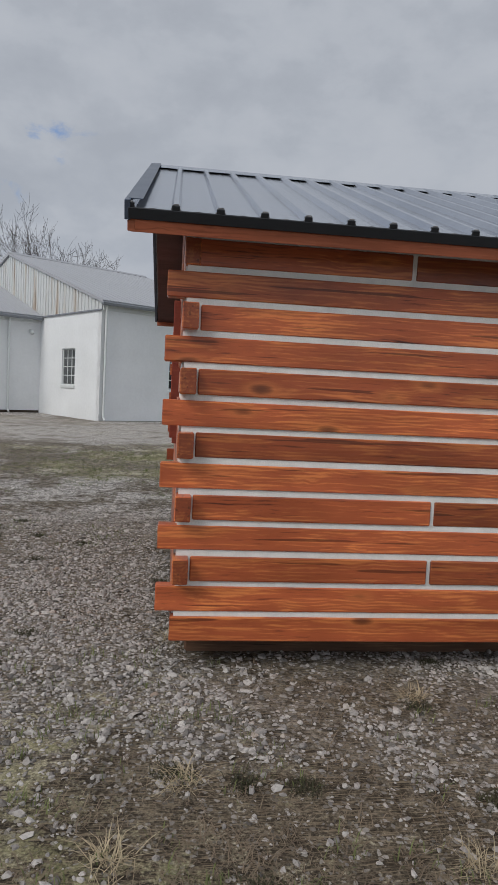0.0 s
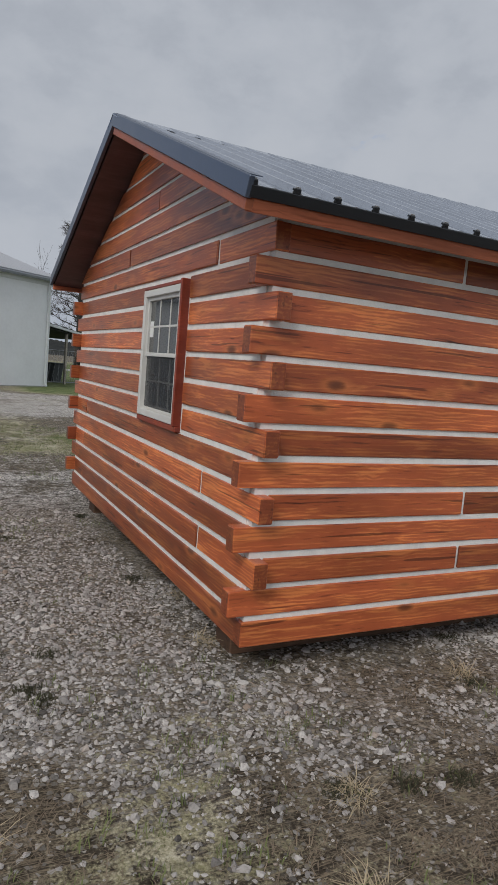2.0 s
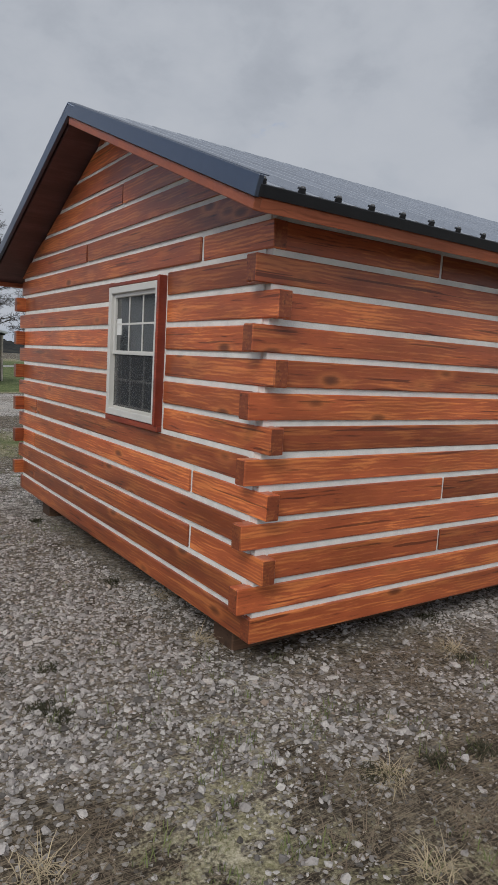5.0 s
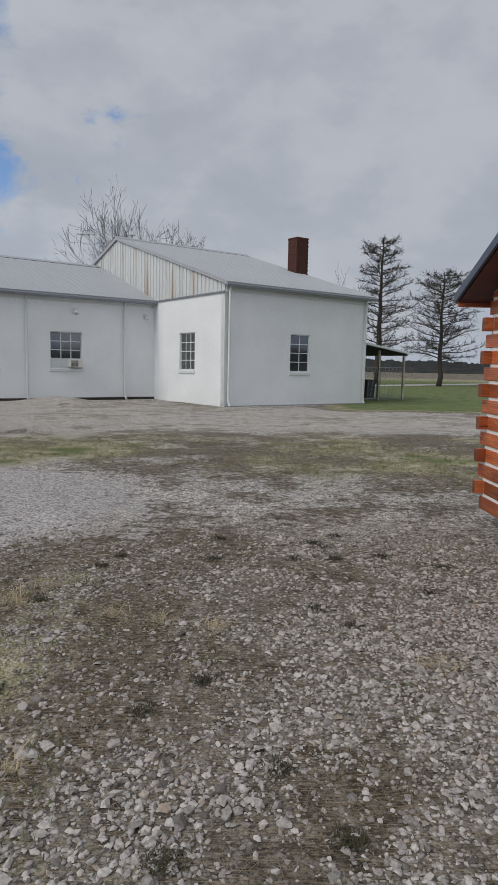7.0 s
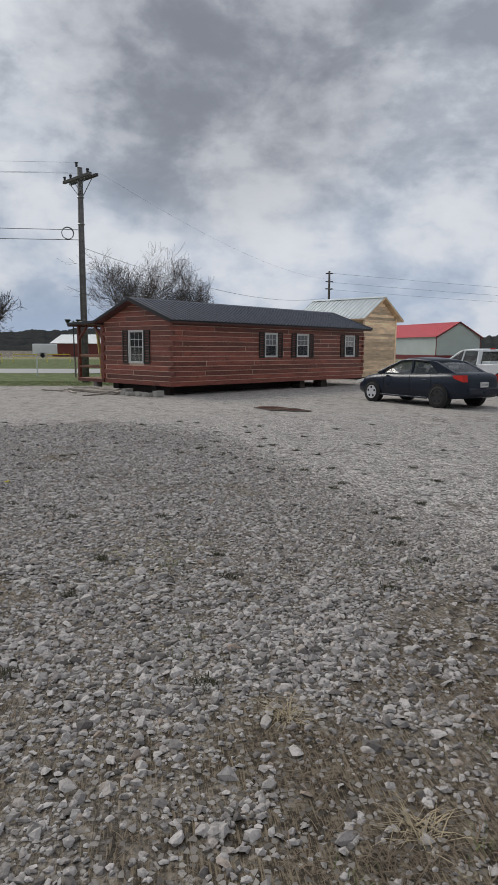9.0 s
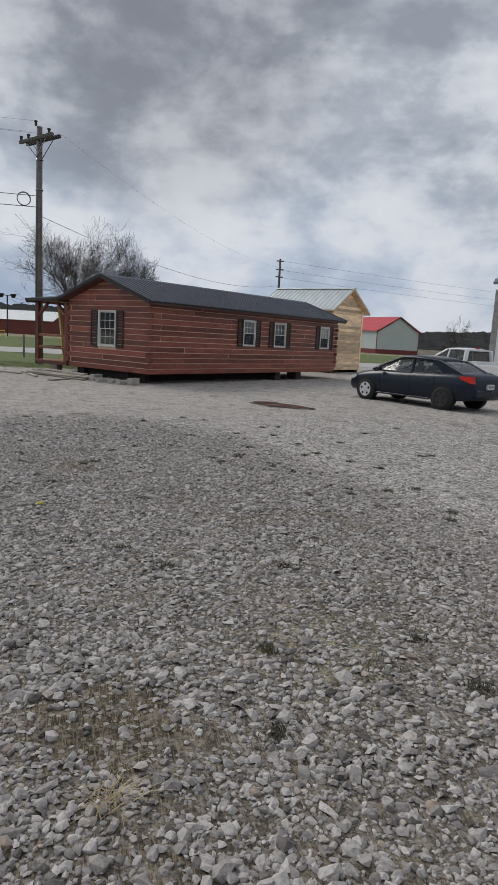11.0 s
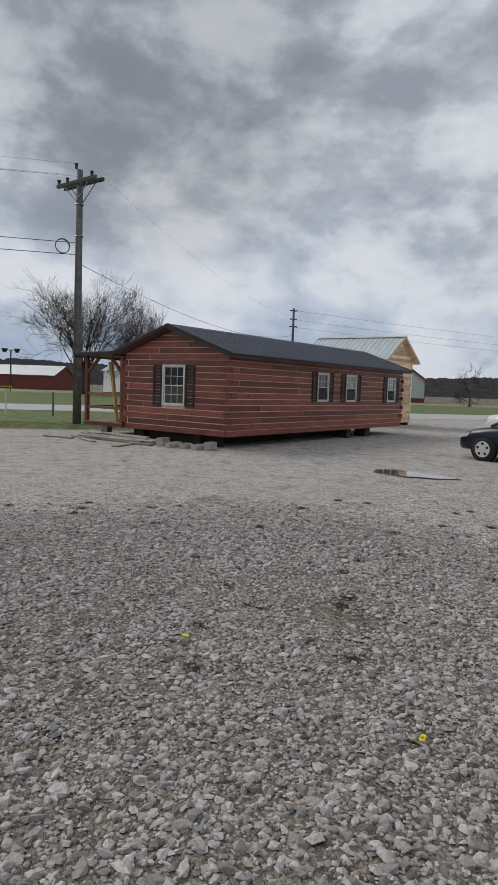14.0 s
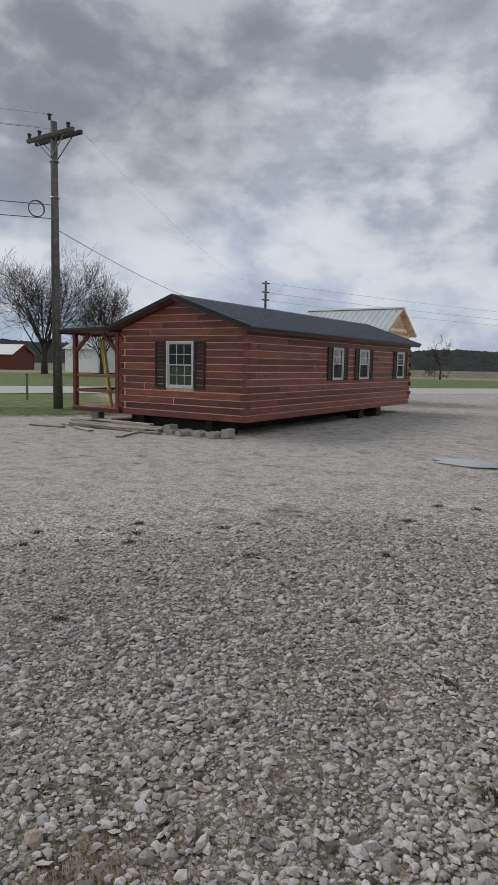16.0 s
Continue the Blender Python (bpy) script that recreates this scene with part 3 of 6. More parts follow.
def fill_mesh(me, verts, quads):
    n, k = len(verts), len(quads)
    me.vertices.add(n)
    me.vertices.foreach_set("co", verts.astype(np.float32).ravel())
    me.loops.add(k * quads.shape[1])
    me.loops.foreach_set("vertex_index", quads.astype(np.int32).ravel())
    me.polygons.add(k)
    me.polygons.foreach_set("loop_start", np.arange(0, k * quads.shape[1], quads.shape[1], dtype=np.int32))
    me.update(calc_edges=True)


make_ground()

# ---- log cabins ----
ROW, LOG_H, LOG_T = 0.174, 0.14, 0.09


def log_piece(parent, length, m, mat, z_cut=None, rng=None, height=LOG_H):
    """A squared log; local x along it, y into the wall, z up. z_cut: (a, b) shortens the top edge at its two ends."""
    jig = [rng.uniform(-0.004, 0.004) for _ in range(8)]
    y0 = rng.uniform(-0.006, 0.004)
    if z_cut is None:
        v, f = box(0, y0, 0, length, LOG_T, height, 0.0055)
    else:
        a, b = z_cut
        poly = [(0, 0), (length, 0), (length - b, height), (a, height)]
        v, f = prism(poly, "y", y0, LOG_T)
    v = [(x, y + jig[(i * 3) % 8] * 0.5, z + jig[(i * 5) % 8] * 0.35) for i, (x, y, z) in enumerate(v)]
    return part("log", [(v, f)], mat, parent, m=m)


def sash_window(parent, m, w, h, cols, rows, screen=True, casing=None):
    """A white single-hung window; local x across, z up, -y outwards. casing: material of a wooden surround."""
    win = thing_part("window", parent, m)
    fw = 0.05
    ring_of = lambda x0, z0, x1, z1, t, y0, y1, ch=0.004: [box(x0, y0, z0, x0 + t, y1, z1, ch), box(x1 - t, y0, z0, x1, y1, z1, ch), box(x0 + t, y0, z1 - t, x1 - t, y1, z1, ch), box(x0 + t, y0, z0, x1 - t, y1, z0 + t, ch)]
    part("window_frame", ring_of(0, 0, w, h, fw, -0.035, 0.07), WHITE_VINYL, win)
    mid_z = h * 0.5
    part("upper_sash", ring_of(fw, mid_z - 0.02, w - fw, h - fw, 0.028, -0.012, 0.03, 0.003), WHITE_VINYL, win)
    part("lower_sash", ring_of(fw, fw, w - fw, mid_z + 0.015, 0.032, 0.012, 0.05, 0.003), WHITE_VINYL, win)
    for z0, z1, yy in ((mid_z + 0.01, h - fw - 0.028, 0.008), (fw + 0.03, mid_z - 0.017, 0.028)):
        x0, x1 = fw + 0.028, w - fw - 0.028
        pane = part("pane", [box(x0, yy, z0, x1, yy + 0.006, z1)], GLASS, win)
        pane.visible_shadow = False
        for k in range(1, cols):
            part("glazing_bar", [box(x0 + (x1 - x0) * k / cols - 0.007, yy - 0.006, z0, x0 + (x1 - x0) * k / cols + 0.007, yy - 0.001, z1)], WHITE_VINYL, win)
        for k in range(1, rows):
            part("glazing_bar", [box(x0, yy - 0.0065, z0 + (z1 - z0) * k / rows - 0.007, x1, yy - 0.0015, z0 + (z1 - z0) * k / rows + 0.007)], WHITE_VINYL, win)
    if screen:
        sc = part("insect_screen", [box(fw + 0.03, -0.004, fw + 0.02, w - fw - 0.03, -0.001, mid_z - 0.02)], SCREEN_NET, win, "dark insect screen over the lower half")
        sc.visible_shadow = False
    if casing:
        part("casing", [box(-0.012, -0.03, -0.045, w + 0.034, 0.05, -0.004, 0.004), box(w + 0.004, -0.05, -0.004, w + 0.034, 0.05, h + 0.03, 0.004), box(-0.012, -0.03, h + 0.004, w + 0.002, 0.05, h + 0.028, 0.004)], casing, win, "red-stained wooden casing")
    return win


def thing_part(name, parent, m):
    """A part whose own pieces hang under it: a thin sill board carries them."""
    ob = new(name, mesh_from(name, [box(0.03, 0.035, 0.03, 0.06, 0.06, 0.06)]))
    ob.data.materials.append(WHITE_VINYL)
    ob.parent, ob.matrix_basis = parent, m
    return ob


def net_material():
    m, n, b = material("insect_net", 0.7)
    co = n.add("ShaderNodeTexCoord").outputs["Object"]
    n.feed(b.inputs["Base Color"], n.ramp(n.noise(co, 30.0), [(0.3, (0.02, 0.022, 0.025)), (0.7, (0.045, 0.048, 0.052))]))
    b.inputs["Alpha"].default_value = 0.62
    return m


SCREEN_NET = net_material()


def roof_sheet(width, length, pitch, rise, name):
    """A ribbed metal sheet: local x along the eave, y up the slope, z out of it."""
    prof, k = [], int(round(width / pitch))
    for i in range(k):
        x = i * pitch
        prof += [(x, rise), (x + 0.012, rise), (x + 0.026, 0.0), (x + pitch * 0.5 - 0.02, 0.0), (x + pitch * 0.5, 0.003), (x + pitch * 0.5 + 0.02, 0.0), (x + pitch - 0.026, 0.0), (x + pitch - 0.012, rise)]
    prof += [(width, rise)]
    poly = prof + [(width, -0.004), (0, -0.004)]
    return mesh_from(name, [prism(poly[::-1], "y", 0, length)])


def slope_matrix(x, y, z, ang, back=False):
    """Pose of a slope whose eave starts at (x, y, z); back: it rises towards -y."""
    if back:
        return Matrix.Translation((x, y, z)) @ Matrix.Rotation(math.pi, 4, "Z") @ Matrix.Rotation(ang, 4, "X")
    return Matrix.Translation((x, y, z)) @ Matrix.Rotation(ang, 4, "X")


def roof_side(root, x0, x1, y, z, ridge_y, ridge_z, mat, back=False, black=True, rakes=True):
    """One side of a cabin's roof with its sheets, deck, trims and fascia."""
    run, rise_ = abs(ridge_y - y), ridge_z - z
    ang, length = math.atan2(rise_, run), math.hypot(run, rise_)
    total = x1 - x0
    count = int(math.ceil(total / 0.9144))
    sx = x1 if back else x0
    m0 = slope_matrix(sx, y, z, ang, back)
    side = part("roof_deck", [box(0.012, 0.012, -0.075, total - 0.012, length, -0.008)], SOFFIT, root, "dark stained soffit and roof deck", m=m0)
    sheet = roof_sheet(total / count, length + 0.004, total / count / 4, 0.030, "roof_sheet")
    for i in range(count):
        part("roof_sheet", sheet, mat, side, m=Matrix.Translation((i * total / count, -0.012, 0)))
    part("drip_edge", [box(-0.01, -0.022, -0.055, total + 0.01, -0.003, -0.001, 0.003)] + [box(i * total / count / 4 - 0.02, -0.017, -0.004, i * total / count / 4 + 0.02, 0.006, 0.0235, 0.004) for i in range(0, count * 4 + 1)], BLACK_METAL if black else TRIM_METAL, side, "black metal drip edge with rib closures")
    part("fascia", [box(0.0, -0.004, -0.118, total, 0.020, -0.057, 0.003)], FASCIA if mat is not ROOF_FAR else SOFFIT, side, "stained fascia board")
    rake_mat = BLACK_METAL if mat is ROOF_FAR else TRIM_METAL
    if rakes:
        for xa, xb, xc, xd in ((-0.028, 0.0, -0.010, 0.058), (total, total + 0.028, total - 0.058, total + 0.010)):
            part("rake_trim", [box(xa, -0.02, -0.060, xb, length, 0.034, 0.003)], rake_mat, side, "dark metal rake trim")
            part("rake_flange", [box(xc, 0.03, 0.032, xd, length, 0.037, 0.002)], rake_mat, side)
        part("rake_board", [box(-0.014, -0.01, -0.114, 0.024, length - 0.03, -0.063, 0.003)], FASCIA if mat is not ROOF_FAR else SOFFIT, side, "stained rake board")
    return side


def log_cabin(name, m, label, length, width, base, ridge_z, eave_z, over, mats, joints, gable_joints, openings, gable_openings, rows=13, seed=3, low_end=None, log_h=LOG_H):
    """A cabin of squared logs: long wall along x at y = 0, gable wall along y at x = 0."""
    rng = random.Random(seed)
    log_mat, chink, roof_mat = mats
    root = thing(name, m, label, "log cabin")
    top = base + rows * ROW - 0.03
    mid_y = width / 2
    slope = (ridge_z - eave_z) / (mid_y + over)
    under = lambda y: eave_z + slope * (min(y, width - y) + over) - 0.10
    # chinked cores
    long_wall = part("long_wall", [grid_wall(0.02, length - 0.02, base + 0.012, top + 0.02, openings, 0.010, 0.075)], chink, root, "white mortar chinking between the logs")
    gable = part("gable_wall", [grid_wall(0.06, width - 0.06, base + 0.012, base + 12 * ROW + 0.1, gable_openings, 0.010, 0.075, True)], chink, root, "white mortar chinking between the logs")
    zc = base + 12 * ROW + 0.1
    part("gable_top", [prism([(0.03, zc), (width - 0.03, zc), (width - 0.03, under(0.03) - 0.004), (mid_y, under(mid_y) - 0.004), (0.03, under(0.03) - 0.004)], "x", 0.010, 0.075)], chink, gable)
    back = part("back_wall", [box(0.02, width - 0.075, base + 0.012, length - 0.02, width - 0.016, top + 0.02)], chink, root)
    end = part("end_wall", [prism([(0.06, base + 0.012), (width - 0.06, base + 0.012), (width - 0.06, under(0.06) - 0.01), (mid_y, under(mid_y) - 0.01), (0.06, under(0.06) - 0.01)], "x", length - 0.075, length - 0.016)], chink, root)
    part("floor", [box(0.05, 0.05, base + 0.02, length - 0.05, width - 0.05, base + 0.11)], SKID, root)
    to_gable = lambda y, z: Matrix.Translation((0, y, z)) @ Matrix.Rotation(-math.pi / 2, 4, "Z")
    to_end = lambda y, z: Matrix.Translation((length, y, z)) @ Matrix.Rotation(math.pi / 2, 4, "Z")
    to_back = lambda x, z: Matrix.Translation((x, width, z)) @ Matrix.Rotation(math.pi, 4, "Z")

    def cut(a, b, z, holes, splits):
        """Stretches of a row between joints and openings."""
        marks = [(s - 0.012, s + 0.012) for s in splits]
        marks += [(h[0] - (h[5] if len(h) > 5 else 0.012), h[1] + h[4]) for h in holes if h[2] < z + LOG_H - 0.03 and h[3] > z + 0.03]
        out, p = [], a
        for q, r in sorted(marks):
            if q > p + 0.04:
                out.append((p, q))
            p = max(p, r)
        if b > p + 0.04:
            out.append((p, b))
        return out
    pro = 0.086
    for r in range(1, rows + 1):
        z = base + (r - 1) * ROW
        even = r % 2 == 0
        x0, x1 = (-pro, length + pro) if even else ((0.0, length) if r == 1 else (LOG_T + 0.012, length - LOG_T - 0.012))
        if r == rows:
            x0, x1 = 0.03, length - 0.03
        for a, b in cut(x0, x1, z, openings, joints.get(r, [])):
            log_piece(long_wall, b - a, Matrix.Translation((a, 0.002 if r == rows else 0, z)), log_mat, None, rng, log_h)
        for a, b in cut(x0, x1, z, (), [length * (0.33 + 0.3 * rng.random())]):
            log_piece(back, b - a, to_back(b, z), log_mat, None, rng, log_h)
        y0, y1 = (LOG_T + 0.014, width - LOG_T - 0.014) if even else ((0.004, width - 0.004) if r == 1 else (-pro, width + pro))
        if r == rows:
            y0, y1 = -0.012, width + 0.012
        for a, b in cut(y0, y1, z, gable_openings, gable_joints.get(r, [])):
            log_piece(gable, b - a, to_gable(b, z), log_mat, None, rng, log_h)
        for a, b in cut(y0, y1, z, (), [width * (0.3 + 0.4 * rng.random())]):
            log_piece(end, b - a, to_end(a, z), log_mat, None, rng, log_h)
    r = rows + 1
    while base + (r - 1) * ROW + 0.05 < under(mid_y):
        z = base + (r - 1) * ROW
        reach = lambda zz: (zz + 0.10 - eave_z) / slope - over + 0.035
        a0, a1 = max(reach(z), 0.0), max(reach(z + LOG_H), 0.0)
        a0, b0 = a0, width - a0
        spans = cut(a0, b0, z, (), gable_joints.get(r, []))
        lean = min(a1 - a0, (b0 - a0) / 2 - 0.002)
        for a, b in spans:
            za = lean if b > b0 - 1e-6 else 0.0
            zb = lean if a < a0 + 1e-6 else 0.0
            lim = (b - a) - 0.004
            if za + zb > lim:
                za, zb = za * lim / (za + zb), zb * lim / (za + zb)
            log_piece(gable, b - a, to_gable(b, z), log_mat, (za, zb), rng, log_h)
        r += 1
    roof_side(root, -over, length + over, -over, eave_z, mid_y, ridge_z, roof_mat)
    if low_end:
        ky, kz, ty, tz = low_end
        roof_side(root, -over, length + over, ky, kz, mid_y, ridge_z, roof_mat, True)
        roof_side(root, -over, length + over, ty, tz, ky, kz + 0.004, roof_mat, True)
    else:
        roof_side(root, -over, length + over, width + over, eave_z, mid_y, ridge_z, roof_mat, True)
    part("ridge_cap", [prism([(mid_y - 0.14, ridge_z - 0.035), (mid_y, ridge_z + 0.03), (mid_y + 0.14, ridge_z - 0.035), (mid_y + 0.14, ridge_z - 0.041), (mid_y, ridge_z + 0.022), (mid_y - 0.14, ridge_z - 0.041)], "x", -over - 0.03, length + over + 0.03)], roof_mat, root, "folded metal ridge cap")
    for y in ((0.41, width - 0.62) if mats[0] is LOG else (1.15, width - 0.62)):
        # far cabin's skids take the near-black timber that carries the underfloor shade
        part("skid", [box(0.10, y - 0.11, -0.012, length - (0.10 if mats[0] is LOG else 3.2), y + 0.11, base + 0.016, 0.008)], SKID if mats[0] is LOG else DARK_TIMBER, root, "rough timber skid under the floor")
    return root, long_wall, gable


# near cabin
NEAR_BASE, NEAR_W = 0.179, 4.54
near_win = (1.185, 2.03, 1.24, 2.19)
near_cabin, near_long, near_gable = log_cabin(
    "log_cabin", Matrix.Identity(4), "orange-red stained log cabin with white chinking and metal roof", 7.4, NEAR_W, NEAR_BASE, 3.488, 2.472, 0.275,
    (LOG, CHINK, ROOF),
    {3: [1.495, 5.1], 5: [1.494, 5.6], 13: [1.287, 4.6], 2: [4.4], 4: [3.7], 6: [4.9], 7: [3.4], 8: [5.3], 9: [4.0], 10: [4.7], 11: [3.1], 12: [5.0]},
    {5: [0.708], 3: [0.70], 13: [0.70], 14: [2.60], 16: [1.90], 2: [4.05], 4: [4.02], 6: [3.98]},
    [], [(near_win[0], near_win[1], near_win[2], near_win[3], 0.0, 0.062)], seed=7)
nw = sash_window(near_gable, Matrix.Translation((0, near_win[1], near_win[2])) @ Matrix.Rotation(-math.pi / 2, 4, "Z"), near_win[1] - near_win[0], near_win[3] - near_win[2], 3, 2, True, LOG_TRIM)
part("window_sticker", [box(0.09, 0.003, 0.60, 0.17, 0.0065, 0.72)], PAPER, nw, "white paper sticker on the glass")

# far cabin with shutters and a porch
FAR_M = Matrix.Translation((-25.748, -2.623, 0)) @ Matrix.Rotation(math.pi - 0.908, 4, "Z")
FAR_BASE, FAR_W, FAR_L = 0.309, 4.02, 11.42
far_wins = [(4.66, 5.39, 1.29, 2.245), (6.60, 7.39, 1.29, 2.245), (9.98, 10.74, 1.29, 2.245)]
far_gable_win = (1.55, 2.43, 1.07, 2.25)
far_cabin, far_long, far_gable = log_cabin(
    "log_cabin", FAR_M, "long brown-red log cabin with black shutters, porch and dark roof", FAR_L, FAR_W, FAR_BASE, 3.36, 2.565, 0.29,
    (LOG_FAR, CHINK_FAR, ROOF_FAR),
    {3: [1.55, 4.0, 7.4], 5: [1.6, 4.1], 7: [0.5, 5.8], 9: [0.5, 8.8], 11: [0.5, 4.0], 12: [2.0, 6.1, 9.0], 4: [3.9, 8.0], 6: [6.4], 8: [3.6], 10: [4.0, 8.2], 13: [2.4, 7.5]},
    {14: [2.6], 15: [1.5], 13: [3.0], 3: [2.2], 5: [3.2], 12: [3.88], 10: [3.88], 8: [3.88], 6: [3.88], 4: [3.88], 2: [3.88]},
    [(a, b, c, d, 0.012) for a, b, c, d in far_wins], [(*far_gable_win, 0.012)], seed=11, low_end=(4.25, 2.60, 6.12, 2.56), log_h=0.153)
for a, b, c, d in far_wins:
    sash_window(far_long, Matrix.Translation((a, 0, c)), b - a, d - c, 3, 2, True)
sash_window(far_gable, Matrix.Translation((0, far_gable_win[1], far_gable_win[2])) @ Matrix.Rotation(-math.pi / 2, 4, "Z"), far_gable_win[1] - far_gable_win[0], far_gable_win[3] - far_gable_win[2], 3, 2, False)


def shutter(parent, m, w, h):
    sh = part("shutter", [box(0, -0.035, 0, 0.05, -0.008, h, 0.004), box(w - 0.05, -0.035, 0, w, -0.008, h, 0.004), box(0.05, -0.033, 0, w - 0.05, -0.008, 0.06), box(0.05, -0.033, h - 0.06, w - 0.05, -0.008, h), box(0.05, -0.033, h * 0.5 - 0.03, w - 0.05, -0.008, h * 0.5 + 0.03)], SHUTTER, parent, "black louvred wooden shutter", m=m)
    k = int(h / 0.085)
    part("slats", [box(0.05, -0.026, 0.03 + i * h / k, w - 0.05, -0.010, 0.03 + i * h / k + 0.05) for i in range(k - 1)], SHUTTER, sh)
    return sh


for a, b, c, d in far_wins:
    shutter(far_long, Matrix.Translation((a - 0.33, 0, c - 0.02)), 0.31, d - c + 0.03)
    shutter(far_long, Matrix.Translation((b + 0.03, 0, c - 0.02)), 0.29, d - c + 0.03)
for y in (far_gable_win[1] + 0.37, far_gable_win[0] - 0.02):
    shutter(far_gable, Matrix.Translation((0, y, far_gable_win[2] - 0.01)) @ Matrix.Rotation(-math.pi / 2, 4, "Z"), 0.34, far_gable_win[3] - far_gable_win[2] + 0.01)


def porch():
    """Deck, posts, braces, rails of the far cabin's side porch."""
    length = FAR_L
    deck = part("porch_deck", [box(0.0, FAR_W + 0.1, 0.30, length, 5.95, 0.40)], LOG_FAR, far_cabin, "stained porch deck frame")
    for i in range(13):
        y = FAR_W + 0.10 + i * 0.142
        part("deck_board", [box(-0.02, y, 0.402, length, y + 0.134, 0.432, 0.004)], DECK, deck)
    posts = [0.06, 2.9, 5.8, 8.6, 11.3]
    for k, x in enumerate(posts):
        ptop = 2.47
        part("porch_post", [box(x - 0.06, 5.80, 0.43, x + 0.06, 5.92, ptop, 0.008)], LOG_FAR, deck, "square stained porch post")
        part("brace", [prism([(5.80, 1.95), (5.80, 2.07), (5.30, 2.49), (5.30, 2.37)], "x", x - 0.04, x + 0.04)], LOG_FAR, deck)
        if k == 0:
            part("porch_post", [box(x - 0.06, 4.14, 0.43, x + 0.06, 4.26, ptop, 0.008)], LOG_FAR, deck, "square stained porch post")
            part("brace", [prism([(4.26, 1.95), (4.26, 2.07), (4.72, 2.49), (4.72, 2.37)], "x", x - 0.04, x + 0.04)], LOG_FAR, deck)
            for z in (0.84, 1.27):
                part("rail", [box(x - 0.035, 4.26, z, x + 0.035, 5.80, z + 0.085, 0.008)], DECK, deck, "wooden porch rail")
    part("beam", [box(0.0, 5.79, 2.47, length, 5.93, 2.56, 0.006)], LOG_FAR, deck)
    for xa in (1.5, 4.4):
        for z in (0.84, 1.27):
            part("rail", [box(xa - 1.4, 5.83, z, xa + 1.4, 5.89, z + 0.085, 0.008)], DECK, deck, "wooden porch rail")
    for x in (0.8, 4.0, 8.0, 11.0):
        part("pier", [box(x - 0.12, 5.6, -0.01, x + 0.12, 5.9, 0.30, 0.01)], CONCRETE, deck, "concrete block pier")


porch()
# added sleeper fills the gap; its near-black colour stands for the shade there
part("sleeper", [box(0.30, 0.5, -0.01, 0.5, FAR_W - 0.1, FAR_BASE - 0.03, 0.01)], DARK_TIMBER, far_cabin, "added timber sleeper, coloured near-black for the underfloor shade")
for x, y, lean in ((0.30, 4.72, 0.10), (0.42, 4.86, 0.06)):
    b = thing("board", FAR_M @ pose(x, y, 0.432, 0, 0, 0), "long new yellow board leaning inside the porch", "board", "leaning boards")
    part("plank", [([(px_ + lean * pz_, py_ + 0.27 * pz_, pz_) for px_, py_, pz_ in box(0, 0, 0, 0.10, 0.03, 1.9)[0]], box(0, 0, 0, 1, 1, 1)[1])], YELLOW_BOARD, b)

for x, w in ((7.1, 0.34), (8.6, 0.42)):
    blk = thing("support_block", FAR_M @ pose(x, 0.32, -0.01), "dark timber support block under the long cabin", "support block", "cabin supports")
    for k in range(2):
        part("timber", [box(-w / 2 + 0.03 * k, -0.26, 0.158 * k, w / 2 - 0.02 * k, 0.2, 0.158 * k + 0.155, 0.008)], DARK_TIMBER, blk)


# planks and blocks lying beside the far cabin
rng = random.Random(5)
for i in range(9):
    ln = rng.uniform(2.0, 3.2)
    layer = i // 4
    t = thing("plank", FAR_M @ pose(-0.42 - 0.21 * (i % 4) + 0.05 * layer, 1.75 + 0.25 * (i % 3) + 0.2 * layer, 0.004 + 0.046 * layer, 0, 0, 90 + rng.uniform(-5, 5)), "weathered grey plank lying on the gravel", "plank", "planks beside the cabin")
    part("board", [box(0, -0.085, 0, ln, 0.085, 0.042, 0.006)], OLD_WOOD, t)
for x, y, a in ((-1.7, 3.4, 70), (-1.5, 4.6, 100), (-2.2, 2.0, 20)):
    t = thing("plank", FAR_M @ pose(x, y, 0.0, 0, 0, a), "stray weathered plank lying flat on gravel", "plank", "planks beside the cabin")
    part("board", [box(0, -0.07, 0, 1.1, 0.07, 0.035, 0.006)], OLD_WOOD, t)
for i in range(9):
    t = thing("concrete_block", FAR_M @ pose(-0.45 - 0.28 * (i % 2) - rng.uniform(0, 0.1), 0.15 + 0.21 * i, 0.0, 0, 0, rng.uniform(-14, 14)), "grey concrete block on the gravel by the cabin", "concrete block", "loose blocks")
    hh = rng.choice((0.1, 0.19, 0.19))
    part("block", [box(-0.2, -0.09, 0, -0.17, 0.09, hh, 0.004), box(0.17, -0.09, 0, 0.2, 0.09, hh, 0.004), box(-0.17, -0.09, 0, 0.17, -0.06, hh, 0.004), box(-0.17, 0.06, 0, 0.17, 0.09, hh, 0.004), box(-0.015, -0.06, 0, 0.015, 0.06, hh, 0.004)], CONCRETE, t)


